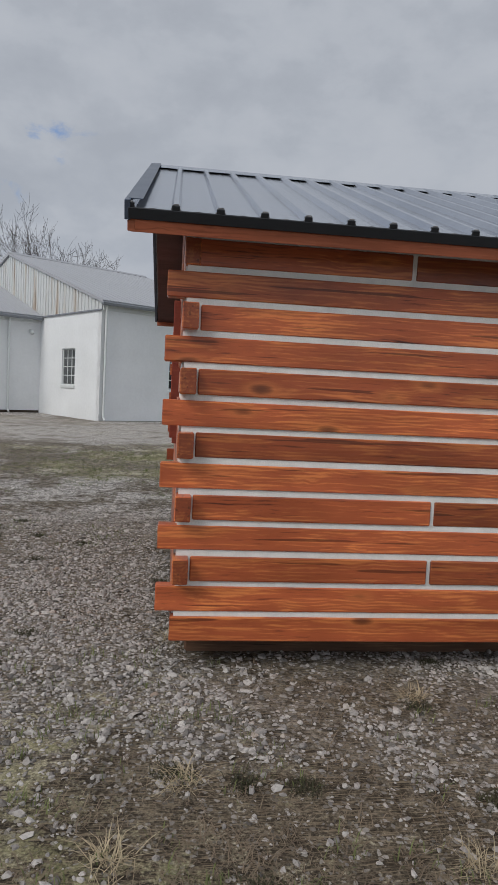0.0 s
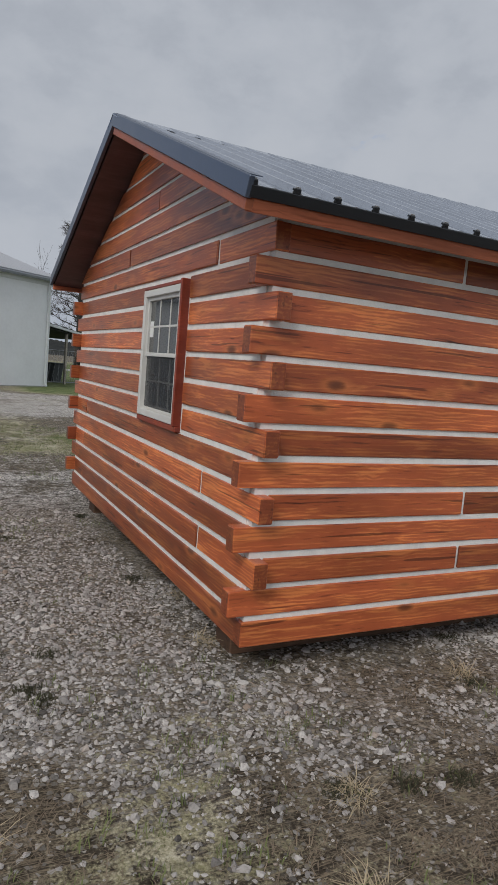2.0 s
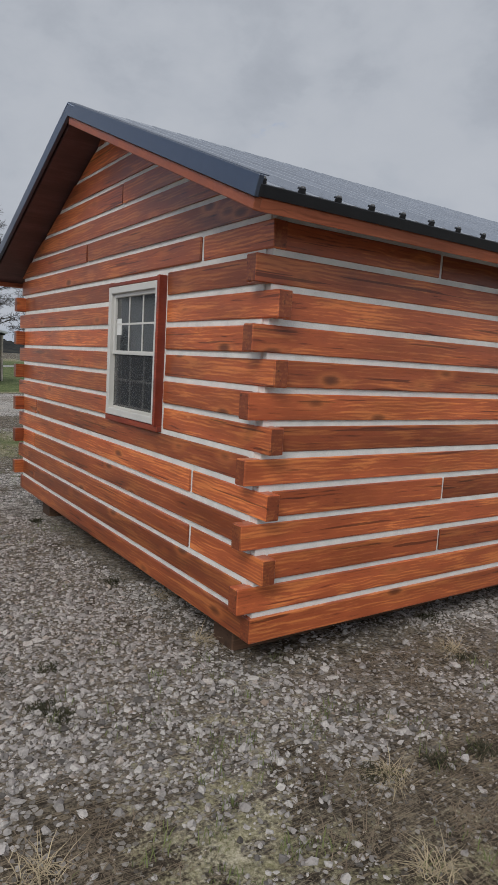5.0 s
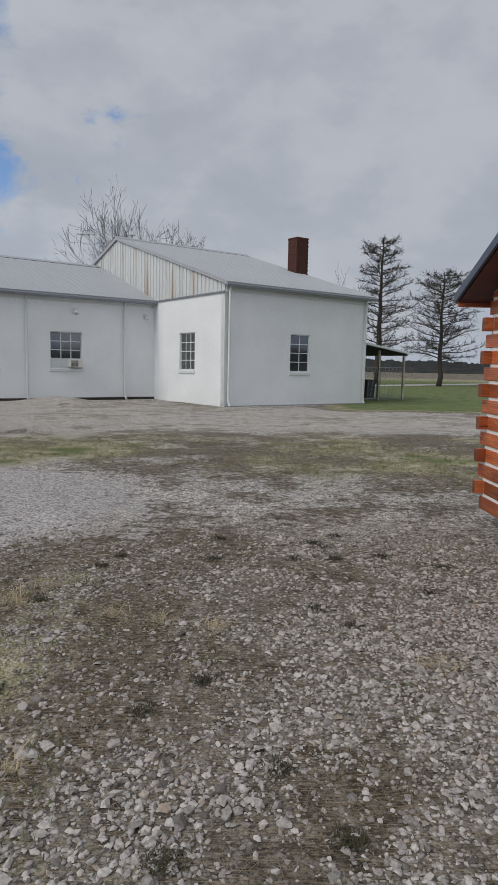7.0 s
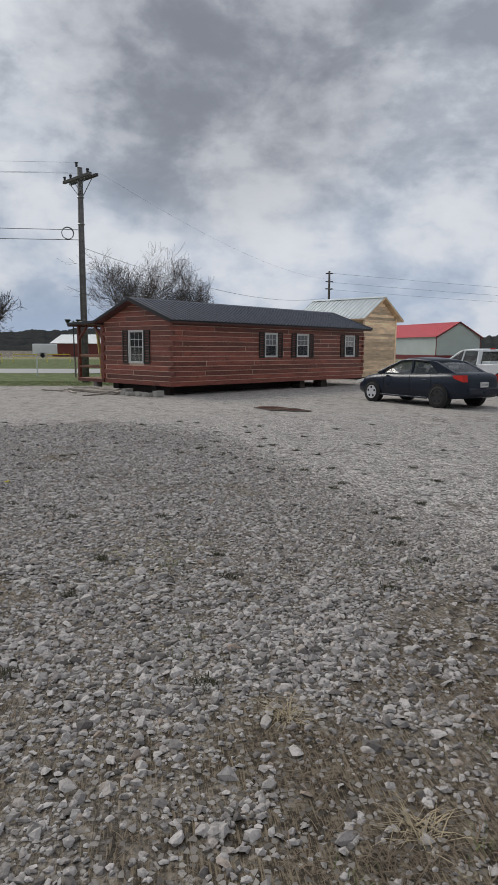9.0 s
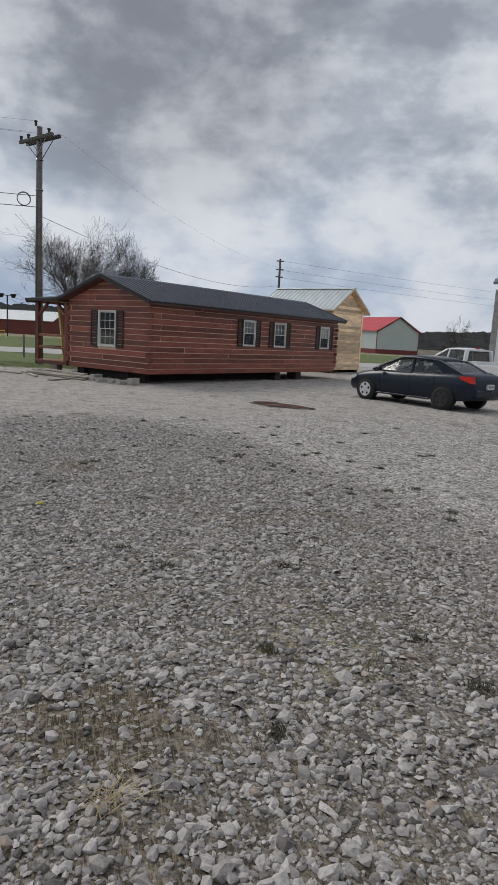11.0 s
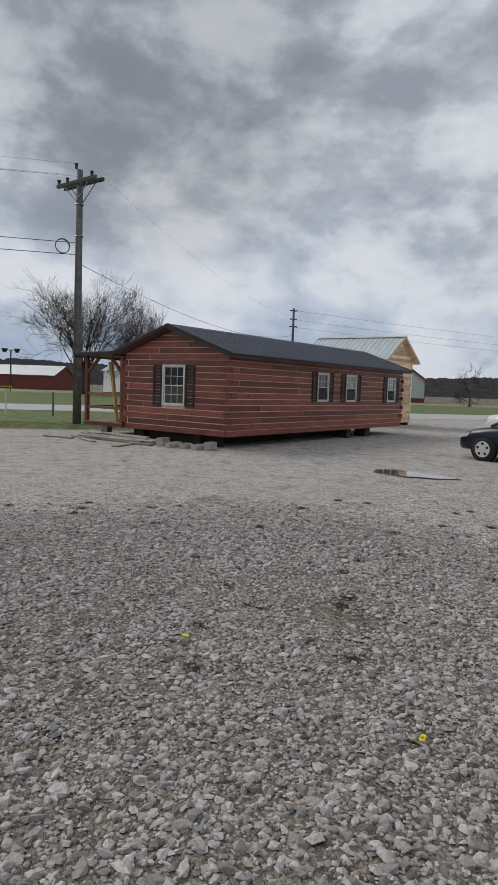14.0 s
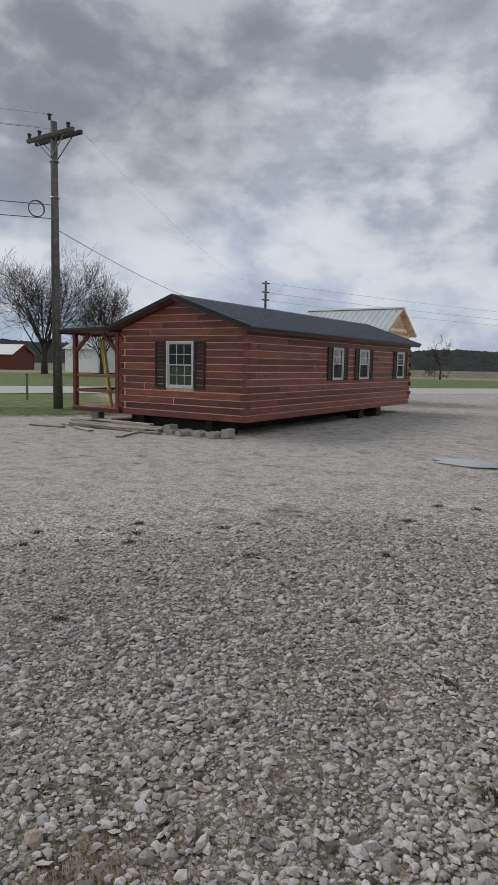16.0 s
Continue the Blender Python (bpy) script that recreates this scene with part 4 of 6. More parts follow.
# raw timber shed behind the far cabin
def raw_shed():
    root = thing("shed", FAR_M @ pose(15.35, 2.66, 0), "tall unstained pine shed with a galvanised roof", "shed")
    w, d, base, eave, ridge = 3.35, 4.3, 0.14, 3.35, 4.38
    part("wall", [prism([(0, base), (w, base), (w, eave), (w / 2, ridge), (0, eave)], "y", 0.03, 0.07), box(0.03, 0.07, base, 0.07, d, eave), box(w - 0.07, 0.07, base, w - 0.03, d, eave), prism([(0, base), (w, base), (w, eave), (w / 2, ridge), (0, eave)], "y", d, d + 0.04)], RAW, root)
    k = 0
    z = base
    while z < ridge - 0.1:
        lim = 0.0 if z + 0.14 < eave else (z + 0.14 - eave) / (ridge - eave) * w / 2
        if w - 2 * lim > 0.15:
            part("board", [box(lim, 0.006, z, w - lim, 0.03, z + 0.142, 0.004)], RAW, root, m=None)
        if z < eave - 0.15:
            part("board", [box(0.0, 0.0, 0, d, 0.03, 0.142, 0.004)], RAW, root, m=Matrix.Translation((0.0, d, z)) @ Matrix.Rotation(-math.pi / 2, 4, "Z"))
            part("board", [box(0.0, 0.0, 0, d, 0.03, 0.142, 0.004)], RAW, root, m=Matrix.Translation((w, 0.0, z)) @ Matrix.Rotation(math.pi / 2, 4, "Z"))
        z += 0.147
    for x in (0.0, w - 0.1):
        part("corner_board", [box(x - 0.02, -0.02, base, x + 0.12, 0.004, eave, 0.004)], RAW, root)
    ang = math.atan2(ridge - eave, w / 2)
    ln = (w / 2 + 0.32) / math.cos(ang)
    drop = 0.32 * math.tan(ang)
    sheet = roof_sheet((d + 0.7) / 6, ln, (d + 0.7) / 18, 0.025, "roof_sheet")
    for sgn in (0, 1):
        if sgn == 0:
            mm = Matrix.Translation((-0.32, d + 0.4, eave - drop + 0.09)) @ Matrix.Rotation(-math.pi / 2, 4, "Z") @ Matrix.Rotation(ang, 4, "X")
        else:
            mm = Matrix.Translation((w + 0.32, -0.3, eave - drop + 0.09)) @ Matrix.Rotation(math.pi / 2, 4, "Z") @ Matrix.Rotation(ang, 4, "X")
        deck = part("roof_deck", [box(0, 0, -0.09, d + 0.7, ln - 0.01, -0.006)], RAW, root, m=mm)
        for i in range(6):
            part("roof_sheet", sheet, SILVER, deck, "galvanised ribbed sheet", m=Matrix.Translation((i * (d + 0.7) / 6, 0, 0)))
    part("ridge_cap", [prism([(w / 2 - 0.14, ridge + 0.05), (w / 2, ridge + 0.14), (w / 2 + 0.14, ridge + 0.05)], "y", -0.32, d + 0.42)], SILVER, root)
    for x in (0.15, w - 0.3):
        part("skid", [box(x, 0, -0.01, x + 0.16, d, base + 0.01)], SKID, root)


raw_shed()

# ---- white hall ----
HALL_M = Matrix.Translation((-6.614, 29.232, -0.03)) @ Matrix.Rotation(0.595, 4, "Z")
hall = thing("hall", HALL_M, "long white painted masonry hall with pale metal roof and wing", "building")
LONG, HALL_EAVE, HALL_RIDGE, HALL_D = 28.95, 4.74, 6.95, 6.6
WING_W, WING_F, WING_EAVE, WING_RIDGE, WING_D = 8.07, -6.19, 5.07, 8.2, 10.4


def panel(length, height, holes, thick, z0=-0.15):
    """A wall from x = 0 to length with openings (x0, x1, z0, z1) through it; outside at y = 0."""
    return [grid_wall(0.0, length, z0, height, holes, 0.0, thick)]


def steel_window(parent, x, z, w, h, cols, rows, blocked=(), wide_sill=True):
    """A many-paned window set back in the wall; local y inwards."""
    m = Matrix.Translation((x, 0, z))
    ob = part("window", [box(-0.03, -0.05, -0.14, w + 0.03, 0.12, -0.002, 0.01)], WHITE_TRIM, parent, "white window sill", m=m)
    part("window_frame", [box(0, 0.06, 0, 0.045, 0.12, h), box(w - 0.045, 0.06, 0, w, 0.12, h), box(0.045, 0.06, 0, w - 0.045, 0.12, 0.05), box(0.045, 0.06, h - 0.04, w - 0.045, 0.12, h)], WHITE_TRIM, ob)
    pw, ph = (w - 0.09) / cols, (h - 0.09) / rows
    for k in range(1, cols):
        part("glazing_bar", [box(0.045 + pw * k - 0.016, 0.065, 0.05, 0.045 + pw * k + 0.016, 0.11, h - 0.04)], WHITE_TRIM, ob)
    for k in range(1, rows):
        part("glazing_bar", [box(0.045, 0.068, 0.05 + ph * k - 0.016, w - 0.045, 0.107, 0.05 + ph * k + 0.016)], WHITE_TRIM, ob)
    for i in range(cols):
        for k in range(rows):
            mat = WHITE_TRIM if (i, k) in blocked else GLASS
            pn = part("pane", [box(0.05 + pw * i + 0.014, 0.088, 0.05 + ph * k + 0.016, 0.04 + pw * (i + 1) - 0.014, 0.094, 0.05 + ph * (k + 1) - 0.016)], mat, ob, m=Matrix.Rotation(radians(((i * 7 + k * 5) % 5 - 2) * 0.25), 4, "Z"))
            pn.visible_shadow = False
    part("curtain", [prism([(0.05 + 0.05 * k, 0.34 + 0.03 * (k % 2)) for k in range(int((w - 0.1) / 0.05))] + [(0.05 + 0.05 * k, 0.355 + 0.03 * (k % 2)) for k in reversed(range(int((w - 0.1) / 0.05)))], "z", h * 0.3, h - 0.05)], CURTAIN if (int(x * 10) % 2) else DARK, ob)
    return ob


hall_wins = [(-5.07, -3.61), (-8.71, -7.22), (-14.0, -12.5), (-17.55, -16.12), (-22.0, -20.53)]
long_face = part("front_wall", panel(LONG, HALL_EAVE, [(a + LONG, b + LONG, 1.44, 3.06) for a, b in hall_wins], 0.25), WHITE_WALL, hall, m=Matrix.Translation((-LONG, 0, 0)))
for i, (a, b) in enumerate(hall_wins):
    steel_window(long_face, a + LONG, 1.44, b - a, 1.62, 3, 4, {(0, 0), (1, 0)} if i == 0 else ())
part("end_wall", [prism([(0.25, -0.15), (2 * HALL_D, -0.15), (2 * HALL_D, HALL_EAVE), (HALL_D, HALL_RIDGE - 0.08), (0.25, HALL_EAVE - 0.02)], "x", -LONG, -LONG + 0.25)], WHITE_WALL, hall)
part("back_wall", [box(-LONG + 0.25, 2 * HALL_D - 0.25, -0.15, 0, 2 * HALL_D, HALL_EAVE)], WHITE_WALL, hall)
part("floor_slab", [box(-LONG + 0.26, 0.26, -0.1, WING_W - 0.3, 2 * HALL_D - 0.3, 0.0)], CONCRETE, hall)
side = part("wing_side_wall", panel(6.19, 4.72, [(2.49, 3.83, 1.47, 3.12)], 0.25), WHITE_WALL, hall, m=Matrix.Rotation(-math.pi / 2, 4, "Z"))
steel_window(side, 2.49, 1.47, 1.34, 1.65, 3, 4)
wing_face = part("wing_front_wall", panel(WING_W, WING_EAVE, [(3.44, 4.55, 1.48, 3.13)], 0.25), WHITE_WALL, hall, m=Matrix.Translation((0, WING_F, 0)))
steel_window(wing_face, 3.44, 1.48, 1.11, 1.65, 2, 4)
ridge_y = WING_F + WING_D
part("wing_end_wall", [prism([(WING_F + 0.25, -0.15), (ridge_y + WING_D, -0.15), (ridge_y + WING_D, WING_EAVE), (ridge_y, WING_RIDGE - 0.08), (WING_F + 0.25, WING_EAVE)], "x", WING_W - 0.25, WING_W)], WHITE_WALL, hall)
part("wing_back_wall", [box(0, ridge_y + WING_D - 0.25, -0.15, WING_W - 0.25, ridge_y + WING_D, WING_EAVE)], WHITE_WALL, hall)


def ribbed_gable():
    """Ribbed sheets over the wing's side wall, up to its roof."""
    k, out = 52, []
    z_at = lambda y: WING_EAVE - 0.1 + (WING_RIDGE - WING_EAVE) * (1 - abs(y - ridge_y) / WING_D)
    y0, y1 = WING_F, ridge_y + 6.0
    for i in range(k):
        a, b = y0 + (y1 - y0) * i / k, y0 + (y1 - y0) * (i + 1) / k
        zb = 4.70 if a < 0 else 4.0
        out.append(prism([(a + 0.0, zb), (b - 0.07, zb), (b - 0.07, z_at(b - 0.07)), (a, z_at(a))], "x", -0.012, 0.03))
        out.append(prism([(b - 0.07, zb), (b, zb), (b, z_at(b)), (b - 0.07, z_at(b - 0.07))], "x", -0.045, 0.03))
    part("ribbed_siding", out, SIDING, hall, "rust-streaked ribbed metal siding")
    part("ledge", [box(-0.07, WING_F - 0.02, 4.64, -0.002, 0.02, 4.70)], GUTTER, hall)


ribbed_gable()


def hall_roof(x0, x1, y_eave, z_eave, y_ridge, z_ridge, over_l, over_r, ribs=True):
    for back in (False, True):
        ye = y_eave if not back else 2 * y_ridge - y_eave
        run, rise_ = abs(y_ridge - y_eave) + 0.3, (z_ridge - z_eave) * (1 + 0.3 / abs(y_ridge - y_eave))
        ang, ln = math.atan2(rise_, run), math.hypot(run, rise_)
        zz = z_ridge - rise_ + 0.06
        total = x1 - x0 + over_l + over_r
        mm = slope_matrix(x1 + over_r if back else x0 - over_l, ye + (0.3 if back else -0.3), zz, ang, back)
        deck = part("roof", [box(0, 0, -0.12, total, ln, -0.004)], HALL_ROOF, hall, "pale grey metal roof", m=mm)
        k = max(1, int(total / 0.95))
        sheet = roof_sheet(total / k, ln, total / k / 3, 0.014, "roof_sheet")
        for i in range(k):
            part("roof_sheet", sheet, HALL_ROOF, deck, m=Matrix.Translation((i * total / k, 0, 0.002)))
        part("gutter", [box(-0.02, -0.12, -0.19, total + 0.02, 0.0, -0.05, 0.02)], GUTTER, deck, "dull grey eaves gutter")
    part("ridge_cap", [prism([(y_ridge - 0.2, z_ridge + 0.02), (y_ridge, z_ridge + 0.14), (y_ridge + 0.2, z_ridge + 0.02)], "x", x0 - over_l, x1 + over_r)], HALL_ROOF, hall)


hall_roof(-LONG, -0.06, 0.0, HALL_EAVE, HALL_D, HALL_RIDGE, 0.25, 0.0)
hall_roof(0.0, WING_W, WING_F, WING_EAVE, ridge_y, WING_RIDGE, 0.12, 0.25)
part("plinth", [box(-LONG, -0.03, -0.15, -0.02, -0.003, 0.14, 0.008)], DARK_TIMBER, hall, "dark plinth along the wall")
part("plinth", [box(0.03, WING_F - 0.03, -0.15, WING_W, WING_F - 0.003, 0.06, 0.008)], STONE, hall, "grey plinth along the wall")
part("frieze", [box(-LONG, -0.045, 4.36, -0.1, -0.004, 4.66, 0.008)], WHITE_TRIM, hall, "white painted frieze board")
part("frieze", [box(0.05, WING_F - 0.045, 4.66, WING_W, WING_F - 0.004, 4.98, 0.008)], WHITE_TRIM, hall, "white painted frieze board")


def downspout(x, y, top, flip=False):
    part("downspout", [tube([(x, y - 0.22, top), (x, y - 0.09, top - 0.35), (x, y - 0.07, 0.2), (x, y - 0.2, 0.06)], 0.05, 8)] + [box(x - 0.07, y - 0.12, z, x + 0.07, y - 0.01, z + 0.04) for z in (1.2, 3.0)], WHITE_TRIM, hall, "white painted downspout")


for x in (-28.6, -22.77, -19.05, -9.98, -6.1, -1.56):
    downspout(x, 0.0, 4.66)
for x in (0.18, WING_W - 0.2):
    downspout(x, WING_F, 4.98)
for x, z in ((-14.6, 4.66), (-18.5, 4.66)):
    part("bracket", [box(x - 0.04, -0.16, z - 0.28, x + 0.04, -0.045, z)], WHITE_TRIM, hall)


def wall_light(x, z):
    part("wall_light", [box(x - 0.09, -0.05, z - 0.1, x + 0.09, 0.0, z + 0.1, 0.01), tube([(x, -0.05, z + 0.05), (x, -0.22, z + 0.02)], 0.03, 6), tube([(x, -0.18, z + 0.03), (x - 0.02, -0.28, z - 0.14)], [0.05, 0.10], 10)], WHITE_TRIM, hall, "white wall floodlight")


for x, z in ((-20.08, 3.75), (-16.32, 3.75), (-3.95, 4.0), (-0.5, 3.95)):
    wall_light(x, z)
part("camera_head", [disc((-20.08, -0.24, 3.7), (0, 1, 0), 0.09, 0.16, 12)], LETTER, hall, "small black camera")
for x0, x1, z in ((-19.7, -19.1, 3.35), (-10.9, -10.3, 3.42)):
    part("vent_hood", [prism([(-0.004, z), (-0.24, z + 0.02), (-0.24, z + 0.09), (-0.004, z + 0.3)], "x", x0, x1)], WHITE_TRIM, hall, "white sheet-metal vent hood")
part("gas_meter", [tube([(-20.35, -0.15, -0.05), (-20.35, -0.15, 0.75), (-20.2, -0.15, 0.8)], 0.028, 8), disc((-20.05, -0.2, 0.42), (0, 1, 0), 0.16, 0.22, 14), box(-20.22, -0.32, 0.26, -19.88, -0.09, 0.40, 0.03), tube([(-20.2, -0.15, 0.78), (-20.05, -0.2, 0.62), (-19.75, -0.15, 0.74), (-19.7, -0.02, 0.74)], 0.028, 8)], STEEL, hall, "grey gas meter with pipes")
part("standpipe", [tube([(-27.1, -0.1, -0.05), (-27.1, -0.1, 1.15)], 0.03, 8), tube([(-27.25, -0.1, -0.05), (-27.25, -0.1, 0.9)], 0.025, 8)], WHITE_TRIM, hall)
part("hose_bib", [tube([(-11.9, -0.02, 1.5), (-11.9, -0.1, 1.45), (-11.9, -0.1, 1.1), (-12.05, -0.1, 0.95), (-12.2, -0.1, 1.0)], 0.02, 6)], WHITE_TRIM, hall)
part("air_conditioner", [box(-4.28, -0.3, 1.5, -3.69, 0.1, 1.86, 0.015), box(-4.25, -0.312, 1.53, -3.9, -0.302, 1.83)], WHITE_VINYL, hall, "white window air conditioner")
part("air_conditioner_grille", [box(-4.24, -0.318, 1.54 + 0.03 * i, -3.92, -0.313, 1.555 + 0.03 * i) for i in range(9)], DARK, hall)
for x in (-22.0, -20.95):
    part("window_fan", [box(x + 0.02, -0.09, 1.45, x + 0.44, 0.08, 1.84, 0.015), ring((x + 0.23, -0.095, 1.645), (0, 1, 0), 0.15, 0.012, 18, 5)], LETTER, hall, "black fan in the window opening")
# stone veneer at the far end corner
rng = random.Random(9)
veneer = part("stone_corner", [box(-LONG - 0.24, 0.03, -0.15, -LONG - 0.005, 1.4, 4.3)], STONE, hall, "grey stacked stone veneer")
z = 0.0
while z < 4.2:
    h, y = rng.uniform(0.12, 0.2), -0.02
    while y < 1.3:
        w_ = rng.uniform(0.25, 0.5)
        part("stone", [box(-LONG - 0.262 - rng.uniform(0, 0.012), y, z, -LONG - 0.01, min(y + w_ - 0.010, 1.42), z + h - 0.010, 0.008)], STONE, veneer)
        y += w_
    z += h
# chimney of brick courses
chim = part("chimney", [box(7.78, -1.13, 5.2, 8.56, -0.42, 8.45)], BRICK, hall, "dark red brick chimney")
for i in range(18):
    zc = 6.6 + i * 0.105
    for k in range(4):
        o = 0.1 if i % 2 else 0.0
        xa, xb = max(7.765, 7.77 + k * 0.21 - o), min(8.575, 7.77 + (k + 1) * 0.21 - o - 0.012)
        if xb - xa > 0.04:
            part("brick", [box(xa, -1.148, zc, xb, -1.12, zc + 0.092, 0.004)], BRICK, chim)
        ya, yb = max(-1.12, -1.13 + k * 0.21 - o), min(-0.41, -1.13 + (k + 1) * 0.21 - o - 0.012)
        if yb - ya > 0.04:
            part("brick", [box(7.762, ya, zc, 7.785, yb, zc + 0.092, 0.004)], BRICK, chim)
part("cap", [box(7.74, -1.17, 8.45, 8.6, -0.38, 8.54, 0.02)], BRICK, chim)
part("roof_vent", [tube([(-17.4, HALL_D - 0.3, 6.85), (-17.4, HALL_D - 0.3, 7.3)], 0.16, 12), ring((-17.4, HALL_D - 0.3, 7.38), (0, 0, 1), 0.14, 0.13, 16, 8)], STEEL, hall, "round galvanised turbine vent")
part("roof_pipe", [tube([(-18.9, HALL_D - 0.2, 6.85), (-18.9, HALL_D - 0.2, 7.2)], 0.1, 10)], LETTER, hall, "short black vent pipe")


def lettering(text, x0, x1, z, mat):
    cu = bpy.data.curves.new("letters", "FONT")
    cu.body, cu.extrude, cu.size = text, 0.006, 0.3
    tmp = bpy.data.objects.new("letters", cu)
    me = bpy.data.meshes.new_from_object(tmp)
    bpy.data.objects.remove(tmp)
    bpy.data.curves.remove(cu)
    xs = [v.co.x for v in me.vertices]
    ys = [v.co.y for v in me.vertices]
    s = (x1 - x0) / (max(xs) - min(xs))
    for v in me.vertices:
        v.co = ((v.co.x - min(xs)) * s, (v.co.y - min(ys)) * s, v.co.z)
    part("lettering", me, mat, hall, "black painted lettering", m=Matrix.Translation((x0, -0.012, z)) @ Matrix.Rotation(math.pi / 2, 4, "X"))


lettering("677", -25.78, -25.24, 3.56, LETTER)
lettering("S. CARDINAL LANE", -26.66, -24.36, 3.25, LETTER)
lettering("SUITES A & B", -26.28, -24.70, 2.98, LETTER)
part("sign_rule", [box(-26.7, -0.012, 2.79, -24.24, -0.003, 2.81)], LETTER, hall)


def carport():
    """Lean-to with chain-link sides beside the wing."""
    root = thing("carport", HALL_M @ pose(WING_W + 0.05, -4.0, 0.02), "open lean-to carport with shade-dark underside and wire fence", "carport")
    part("roof", [prism([(0.0, 3.15), (5.3, 2.5), (5.3, 2.6), (0.0, 3.27)], "y", -0.3, 5.5)], WHITE_TRIM, root)
    # void-coloured sheet under the white roof: shade put into its colour
    part("ceiling", [prism([(0.0, 3.05), (5.2, 2.42), (5.2, 2.49), (0.0, 3.14)], "y", -0.2, 5.4)], DARK, root)
    for x in (3.2, 5.15):
        for y in (0.0, 5.2):
            part("post", [box(x - 0.06, y - 0.06, -0.05, x + 0.06, y + 0.06, 3.05 - x * 0.12, 0.008)], OLD_WOOD, root)
    for y in (0.0, 5.2):
        part("fence_rail", [tube([(0.2, y, z), (5.15, y, z)], 0.025, 6) for z in (0.1, 1.75)], STEEL, root)
        part("wire_mesh", [tube([(0.2 + 0.16 * k, y, 0.1), (0.2 + 0.16 * k + (0.4 if k % 2 else -0.0), y, 1.75)], 0.006, 3, False) for k in range(28)], STEEL, root)
    for x, y, col in ((1.3, 1.0, BIN), (2.2, 1.1, BIN), (3.8, 1.4, BIN)):
        b = thing("wheelie_bin", HALL_M @ pose(WING_W + 0.05 + x, -4.0 + y, 0.02), "dark plastic wheelie bin under the carport", "bin", "bins under the carport")
        part("body", [([(vx * (0.8 + 0.2 * vz), vy * (0.8 + 0.2 * vz), vz) for vx, vy, vz in box(-0.35, -0.35, 0, 0.35, 0.35, 1.0, 0.03)[0]], box(-0.35, -0.35, 0, 0.35, 0.35, 1.0, 0.03)[1])], col, b)
        part("lid", [box(-0.38, -0.4, 1.0, 0.38, 0.37, 1.08, 0.025)], col, b)
        for sx in (-0.28, 0.28):
            part("wheel", [disc((sx, 0.3, 0.1), (1, 0, 0), 0.1, 0.06, 12)], RUBBER, b)


carport()

# ---- vehicles ----
def loft(stations, shape, closed=True):
    """Sections along x: stations of (x, *numbers), shape(numbers) gives half a section of (y, z) from below to above."""
    vs, fs, n = [], [], 0
    for x, *nums in stations:
        half = shape(*nums)
        full = half + [(-y, z) for y, z in reversed(half) if abs(y) > 1e-6]
        n = len(full)
        vs += [(x, y, z) for y, z in full]
    for i in range(len(stations) - 1):
        fs += [(i * n + k, i * n + (k + 1) % n, (i + 1) * n + (k + 1) % n, (i + 1) * n + k) for k in range(n)]
    fs += [tuple(range(n))[::-1], tuple(range((len(stations) - 1) * n, len(stations) * n))]
    return vs, fs


def wheel(root, x, y, r, rim_mat, out):
    w = part("wheel", [ring((x, y, r), (0, 1, 0), r - 0.07, 0.075, 24, 8), disc((x, y, r), (0, 1, 0), r - 0.10, 0.10, 20)], RUBBER, root, smooth=True)
    yo = y + out * 0.065
    rim = part("rim", [disc((x, yo - out * 0.012, r), (0, 1, 0), r - 0.105, 0.03, 24), ring((x, yo, r), (0, 1, 0), r - 0.115, 0.014, 24, 5), disc((x, yo + out * 0.008, r), (0, 1, 0), 0.055, 0.03, 12)], rim_mat, w)
    for k in range(5):
        a = 2 * math.pi * k / 5 + 0.3
        # no holes are cut: dark discs on the rim give the shaded openings
        part("rim_opening", [disc((x + (r - 0.175) * math.cos(a), yo + out * 0.004, r + (r - 0.175) * math.sin(a)), (0, 1, 0), 0.042, 0.006, 8)], DARK, w)
    return w


def body_section(hw, zb, zt):
    zm = (zb + zt) / 2
    return [(0.0, zb), (hw * 0.84, zb), (hw * 0.955, zb + 0.06), (hw * 0.985, zm - 0.08), (hw, zm + 0.06), (hw * 0.985, zt - 0.15), (hw * 0.93, zt - 0.05), (hw * 0.80, zt), (hw * 0.45, zt + 0.025), (0.0, zt + 0.03)]


